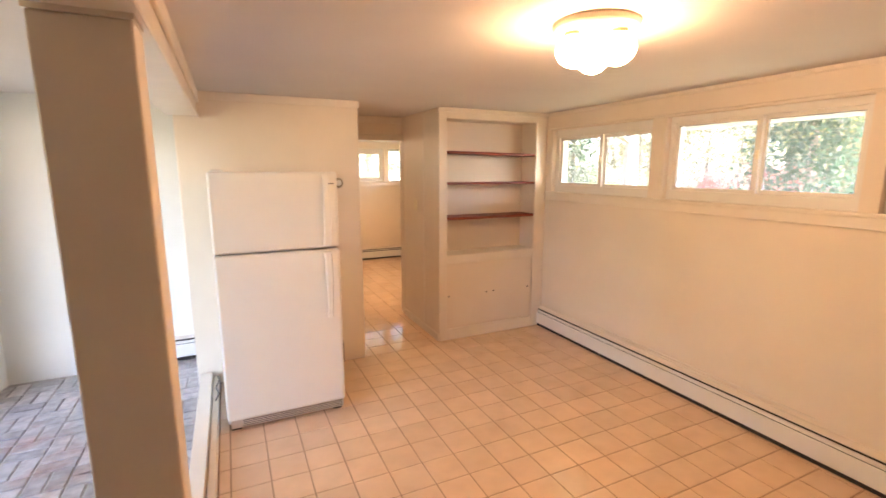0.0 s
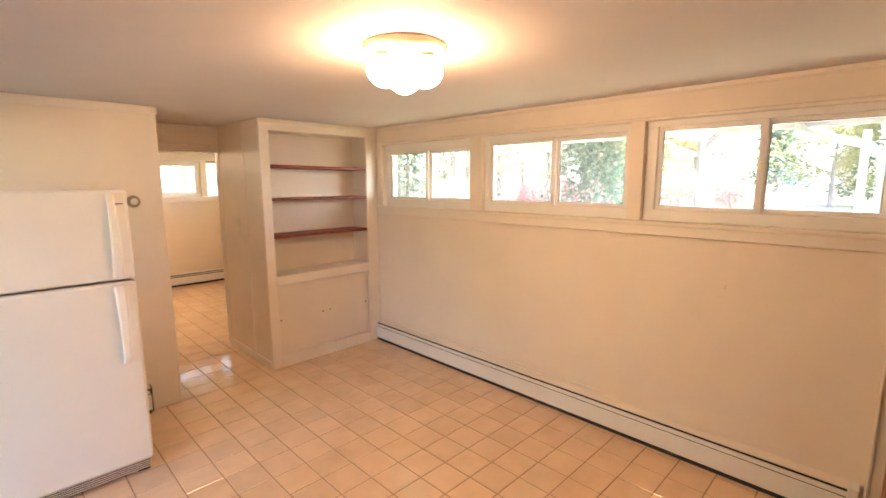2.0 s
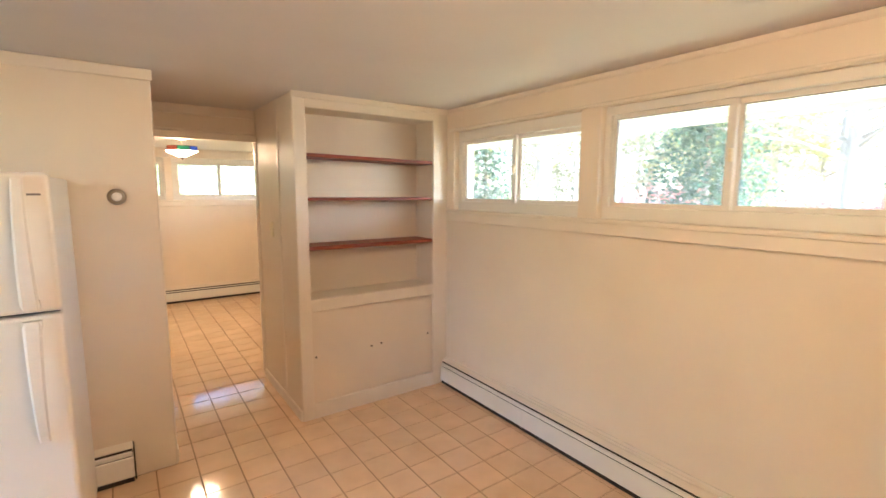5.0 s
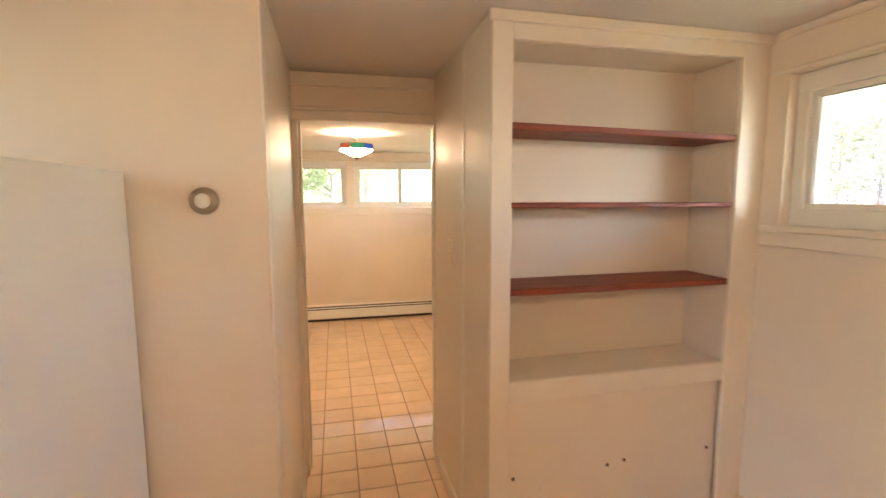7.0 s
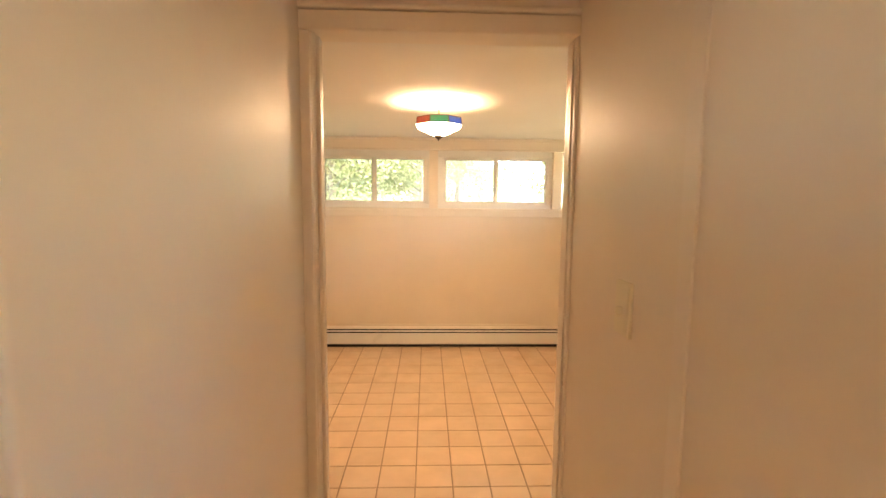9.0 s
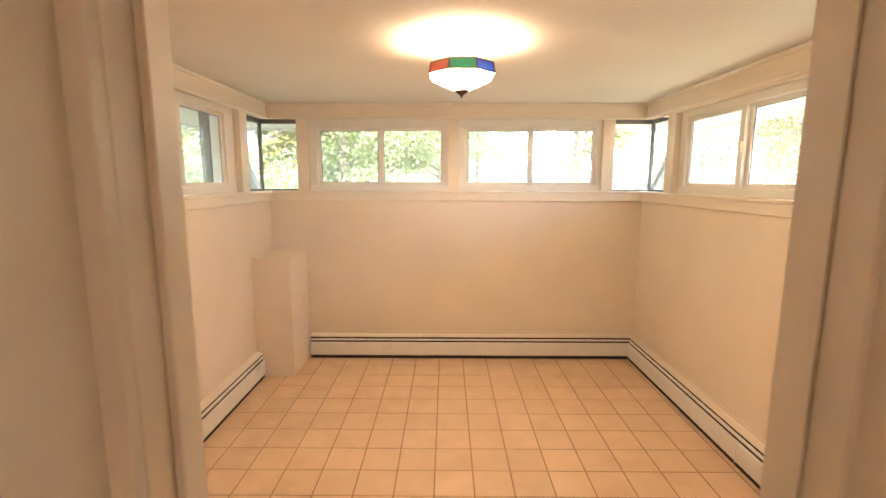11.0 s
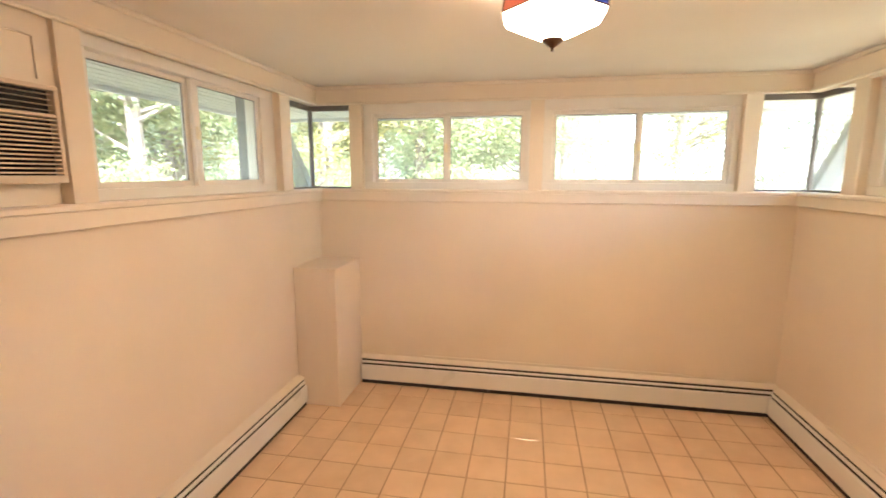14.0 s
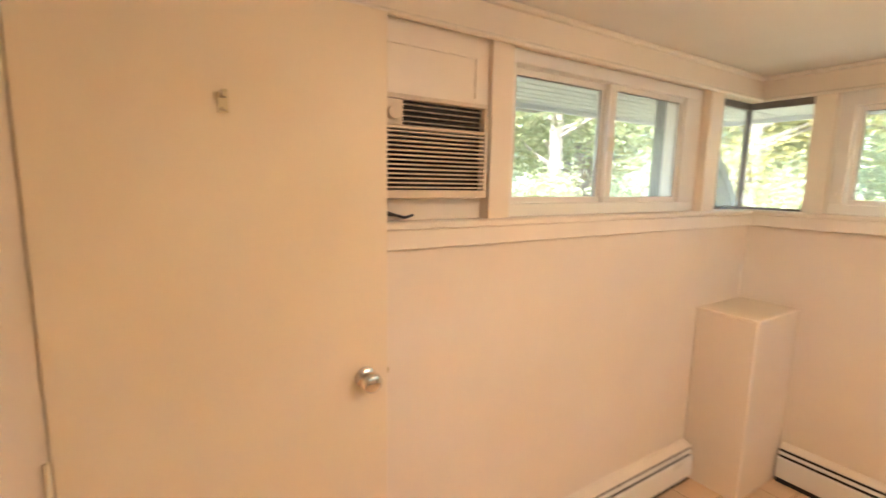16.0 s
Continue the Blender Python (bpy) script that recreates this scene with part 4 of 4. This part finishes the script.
def far_house(x, y, turn, w, d, h, rise=1.2):
    m = pose(x, y, GZ - 0.02, 0, 0, turn)
    hs = thing("house", "low pale neighbouring house with a grey roof", "house", m)
    part("wall", blocks((-w / 2, w / 2, -d / 2, d / 2, 0, h)), SIDING, hs)
    bm = bmesh.new()
    vs = [bm.verts.new(p) for p in ((-w / 2 - 0.4, -d / 2 - 0.5, h), (w / 2 + 0.4, -d / 2 - 0.5, h), (w / 2 + 0.4, d / 2 + 0.5, h), (-w / 2 - 0.4, d / 2 + 0.5, h), (-w / 2 - 0.4, 0, h + rise), (w / 2 + 0.4, 0, h + rise))]
    for q in ((0, 1, 5, 4), (2, 3, 4, 5), (0, 4, 3), (1, 2, 5), (0, 3, 2, 1)):
        bm.faces.new([vs[i] for i in q])
    part("roof", bm, ROOFM, hs)
    for i in range(3):
        x0 = -w / 2 + w * (0.2 + 0.27 * i)
        for s in (-1, 1):
            win = part("window", blocks((x0, x0 + 1.1, s * d / 2 - 0.04, s * d / 2 + 0.04, 0.9, 2.1)), WHITE, hs)
            part("pane", blocks((x0 + 0.08, x0 + 1.02, s * d / 2 - 0.05, s * d / 2 + 0.05, 0.98, 2.02)), RUBBER, win)
    return hs


far_house(129, 16.2, 83, 8, 12, 2.15)


def branch_bm(rng, height, limbs, spread):
    bm = tube([(0, 0, -0.1), (0.03, 0.02, height * 0.35), (0.08, -0.04, height * 0.65), (0.02, 0.05, height)], [0.20, 0.15, 0.10, 0.03], 9)
    tips = []
    for _ in range(limbs):
        z = height * rng.uniform(0.22, 0.85)
        a = rng.uniform(0, 2 * math.pi)
        l = spread * rng.uniform(0.6, 1.0) * (1.1 - 0.5 * z / height)
        p = [Vector((0.04, 0, z)), Vector((math.cos(a) * l * 0.5, math.sin(a) * l * 0.5, z + l * 0.22)), Vector((math.cos(a) * l, math.sin(a) * l, z + l * rng.uniform(0.1, 0.6)))]
        limb = tube(p, [0.06, 0.035, 0.012], 6)
        me = bpy.data.meshes.new("limb")
        limb.to_mesh(me)
        limb.free()
        bm.from_mesh(me)
        bpy.data.meshes.remove(me)
        tips += [p[1], p[2], (p[1] + p[2]) / 2]
    tips += [Vector((0, 0, height * f)) for f in (0.8, 0.92, 1.02)]
    return bm, tips


def leaves_bm(rng, centres, per, radius, size):
    verts, faces = [], []
    for c in centres:
        for _ in range(per):
            d = Vector((rng.gauss(0, 1), rng.gauss(0, 1), rng.gauss(0, 0.7)))
            p = c + d * radius * rng.uniform(0.25, 0.6)
            a = Vector((rng.gauss(0, 1), rng.gauss(0, 1), rng.gauss(0, 1))).normalized()
            b = a.orthogonal().normalized() * size * rng.uniform(0.4, 0.8)
            a = a * size * rng.uniform(0.7, 1.3)
            n = len(verts)
            verts += [p - a, p + b, p + a, p - b]
            faces.append((n, n + 1, n + 2, n + 3))
    me = bpy.data.meshes.new("crown")
    me.from_pydata([tuple(v) for v in verts], [], faces)
    bm = bmesh.new()
    bm.from_mesh(me)
    bpy.data.meshes.remove(me)
    return bm


def tree(seed, material, label, height=8.0, limbs=16, spread=3.0, per=90):
    rng = random.Random(seed)
    t = thing("tree", label, "tree")
    bm, tips = branch_bm(rng, height, limbs, spread)
    part("trunk", bm, BARK, t)
    part("crown", leaves_bm(rng, tips, int(per * 3.6), 1.3, 0.058), material, t)
    return t


def conifer(seed):
    rng = random.Random(seed)
    t = thing("conifer", "dark green spruce with drooping branches", "tree")
    part("trunk", tube([(0, 0, -0.1), (0, 0, 4), (0, 0, 8.5)], [0.17, 0.10, 0.02], 8), BARK, t)
    pts = []
    for i in range(150):
        z = 0.9 + 7.6 * (i / 150)
        r = (8.8 - z) * 0.30
        a = i * 2.4
        for f in (0.3, 0.6, 0.95):
            pts.append(Vector((math.cos(a) * r * f, math.sin(a) * r * f, z - 0.25 * f * r + rng.uniform(-0.1, 0.1))))
    part("crown", leaves_bm(rng, pts, 16, 0.45, 0.11), LEAF_FIR, t)
    return t


def bush(seed, material, label):
    rng = random.Random(seed)
    t = thing("bush", label, "bush")
    part("stems", tube([(0, 0, -0.05), (0.05, 0.1, 0.5), (0.1, -0.1, 1.0)], [0.05, 0.03, 0.01], 6), BARK, t)
    pts = [Vector((rng.gauss(0, 0.55), rng.gauss(0, 0.55), rng.uniform(0.2, 1.2))) for _ in range(40)]
    part("crown", leaves_bm(rng, pts, 90, 0.5, 0.042), material, t)
    return t


def plant(made, places):
    first = True
    for x, y, turn, s in places:
        m = pose(x, y, GZ, 0, 0, turn)
        ob = made if first else copy_thing(made, m)
        ob.matrix_world = m @ Matrix.Diagonal((s, s, s, 1))
        first = False


plant(tree(3, LEAF_GREEN, "broad tree with green autumn foliage", 7.0, 24, 3.2, 95), [(1.2, 19.5, 200, 0.8), (-9.5, 7.0, 10, 0.8), (-8.5, 16, 300, 0.9), (-1.8, 18, 20, 1), (-0.8, 22, 120, 1.0), (-7.0, 13.5, 220, 1.0), (-11, 10.0, 70, 1.1), (-12, 14.5, 160, 1.2), (-5, 18.5, 40, 1.0), (-13.5, 6.5, 80, 1.1), (31, -5, 20, 1.5), (33, 15, 250, 1.5), (-8, 27, 60, 1.6), (-17, 17, 190, 1.5), (-19, 9, 300, 1.5)])
plant(tree(5, LEAF_YELLOW, "tree with thinning yellow leaves", 7.0, 20, 3.0, 60), [(5.6, 19.2, 0, 0.9), (-9, 17.0, 90, 1.0), (11.5, 16.5, 200, 0.9), (31, 2.2, 10, 0.7), (-11.5, 12.0, 30, 1.1), (-3.6, 15.6, 50, 0.9), (33, -2.5, 75, 1.2), (31, 8.6, 160, 1.3), (29, 12, 280, 1.4), (34, 20, 330, 1.5), (-2, 29, 15, 1.6)])
plant(tree(8, LEAF_YELLOW, "nearly bare tree with a grey trunk", 9.0, 22, 3.2, 7), [(14.5, 3.65, 0, 1.0), (19.0, 4.9, 130, 1.0), (9.4, 8.3, 70, 1.0), (2.6, 21.5, 10, 1.0)])
plant(conifer(4), [(15.7, 7.4, 0, 0.85), (60, 9.3, 50, 1.5), (34, 1.3, 90, 0.7), (12.6, 14.2, 10, 0.7)])
plant(bush(6, LEAF_RED, "red-leaved autumn shrub on the lawn"), [(20, 13.5, 0, 1.0), (21.5, 6.3, 60, 1.1), (19.5, 10.5, 120, 1.2), (24.0, 5.0, 10, 1.0), (27.0, 7.4, 200, 1.3), (23.5, 6.1, 140, 1.1), (-10.0, 12.8, 10, 0.9)])
plant(bush(9, LEAF_GREEN, "rounded green shrub on the lawn"), [(-7.0, 9.0, 0, 1.2), (-6.4, 12.6, 60, 1.2), (-0.6, 16.0, 100, 1.2), (12.6, 12.0, 30, 1.1), (-2.8, 15.2, 40, 1.2), (5.0, 17.5, 10, 1.1)])

def woods(seed, label, material, centre, az, near, far, top, clumps, per, size):
    """A far belt of trees, from azimuth az[0] to az[1] in degrees east of north, with an uneven crown line."""
    rng = random.Random(seed)
    w = thing("far_woods", label, "woods", Matrix.Translation((*centre, GZ)), kind="stuff")
    trunks, spots = bmesh.new(), []
    stems = [(radians(rng.uniform(*az)), rng.uniform(near, far), rng.uniform(0.55, 1.0) * top) for _ in range(max(6, clumps // 22))]
    for a, r, h in stems:
        x, y = r * math.sin(a), r * math.cos(a)
        bmesh.ops.create_cone(trunks, segments=6, radius1=0.16, radius2=0.04, depth=h, cap_ends=True, matrix=Matrix.Translation((x, y, h / 2 - 0.05)))
    for _ in range(clumps):
        a, r, h = rng.choice(stems)
        x, y = r * math.sin(a), r * math.cos(a)
        z = rng.uniform(0.02, 1.0)
        s = h * 0.36 * (1.15 - 0.75 * z)
        spots.append(Vector((x + rng.gauss(0, s), y + rng.gauss(0, s), z * h + 0.2)))
    part("trunks", trunks, BARK, w)
    gen = np.random.default_rng(seed)
    n = clumps * per
    mid = np.repeat(np.array(spots), per, axis=0) + gen.normal(0, 1, (n, 3)) * (0.42, 0.42, 0.32)
    a = gen.normal(0, 1, (n, 3))
    a /= np.linalg.norm(a, axis=1, keepdims=True)
    b = np.cross(a, gen.normal(0, 1, (n, 3)))
    b /= np.linalg.norm(b, axis=1, keepdims=True)
    a *= size * gen.uniform(0.7, 1.3, (n, 1))
    b *= size * gen.uniform(0.4, 0.8, (n, 1))
    me = bpy.data.meshes.new("foliage")
    me.from_pydata(np.stack((mid - a, mid + b, mid + a, mid - b), 1).reshape(-1, 3), [], np.arange(4 * n).reshape(-1, 4))
    me.materials.append(material)
    new("foliage", me).parent = w
    return w


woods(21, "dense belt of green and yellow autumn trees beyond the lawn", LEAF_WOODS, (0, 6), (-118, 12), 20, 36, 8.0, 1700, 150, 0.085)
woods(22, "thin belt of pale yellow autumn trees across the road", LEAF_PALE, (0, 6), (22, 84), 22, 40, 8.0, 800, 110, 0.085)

# ---- floor pieces ----
def tile_mesh(w, d, name="tile"):
    bm = bmesh.new()
    e, h = 0.0022, 0.0020
    lo = [bm.verts.new((x, y, -0.006)) for x, y in ((0, 0), (w, 0), (w, d), (0, d))]
    md = [bm.verts.new((x, y, -h)) for x, y in ((0, 0), (w, 0), (w, d), (0, d))]
    hi = [bm.verts.new((x, y, 0)) for x, y in ((e, e), (w - e, e), (w - e, d - e), (e, d - e))]
    for a, b in ((lo, md), (md, hi)):
        for i in range(4):
            bm.faces.new((a[i], a[(i + 1) % 4], b[(i + 1) % 4], b[i]))
    bm.faces.new(hi)
    return finish(bm, name, TILEM)


GAP = 0.0056
shared = {}


def lay_tiles(parent, x0, x1, y0, y1, skip=None):
    """Whole and cut tiles of the house's grid within a rectangle, as parts of a floor."""
    made = 0
    for j in range(-20, 20):
        for i in range(-60, 20):
            a0, a1 = TILE_X + TILE * j + GAP / 2, TILE_X + TILE * (j + 1) - GAP / 2
            b0, b1 = TILE_Y + TILE * i + GAP / 2, TILE_Y + TILE * (i + 1) - GAP / 2
            a0, a1, b0, b1 = max(a0, x0), min(a1, x1), max(b0, y0), min(b1, y1)
            if a1 - a0 < 0.015 or b1 - b0 < 0.015 or (skip and skip((a0 + a1) / 2, (b0 + b1) / 2)):
                continue
            key = (round(a1 - a0, 3), round(b1 - b0, 3))
            if key not in shared:
                shared[key] = tile_mesh(a1 - a0, b1 - b0)
            ob = new("tile", shared[key])
            ob.parent = parent
            ob.location = (a0, b0, random.uniform(-0.0004, 0.0002))
            ob.rotation_euler = (random.uniform(-0.0012, 0.0012), random.uniform(-0.0012, 0.0012), 0)
            made += 1
    return made


floor_a = thing("floor_front_room", "glossy peach ceramic floor tiles with brown grout", "floor", kind="structure")
ROW = [TILE_Y + TILE * k for k in (-35, -29, -15, -10)]
lay_tiles(floor_a, -0.20, EAST, ROW[1], ROW[2], skip=lambda x, y: -0.1 < x < 0.55 and y > 2.75)
lay_tiles(floor_a, HALL_E, EAST, ROW[2], BY + 0.02)
floor_b = thing("floor_entry", "glossy peach ceramic floor tiles with brown grout", "floor", kind="structure")
lay_tiles(floor_b, -0.20, EAST, ROW[0], ROW[1])
lay_tiles(floor_b, -0.20, 0.75, -1.6, ROW[0])
floor_c = thing("floor_passage", "glossy peach ceramic floor tiles in the passage", "floor", kind="structure")
lay_tiles(floor_c, HALL_W, HALL_E, ROW[2], ROW[3])
floor_d = thing("floor_back_room", "glossy peach ceramic floor tiles with brown grout", "floor", kind="structure")
lay_tiles(floor_d, WEST, EAST, ROW[3], NORTH, skip=lambda x, y: y < BACK_Y - 0.05 and not 0.95 < x < 1.80)

brick_floor = thing("floor_brick", "worn grey-red brick floor in a basket weave", "floor", kind="structure")


def brick_mesh(w, d):
    bm = blocks((0, w, 0, d, -0.03, 0.0))
    top = [e for e in bm.edges if all(v.co.z > -0.001 for v in e.verts)]
    bmesh.ops.bevel(bm, geom=top, offset=0.005, segments=1, affect="EDGES")
    return finish(bm, "brick", BRICK)


BL, BW = 0.203, 0.0955
across, along = brick_mesh(BL - 0.008, BW - 0.004), brick_mesh(BW - 0.004, BL - 0.008)
for a in range(9):
    for b in range(13):
        x, y = -2.168 + a * BL, 1.42 + b * BL
        if x < -1.77 or x + BL > -0.335 or y + BL > 4.12:
            continue
        for k in range(2):
            ob = new("brick", across if (a + b) % 2 else along)
            ob.parent = brick_floor
            ob.location = (x, y + k * 0.1015, random.uniform(-0.004, 0.0)) if (a + b) % 2 else (x + k * 0.1015, y, random.uniform(-0.004, 0.0))
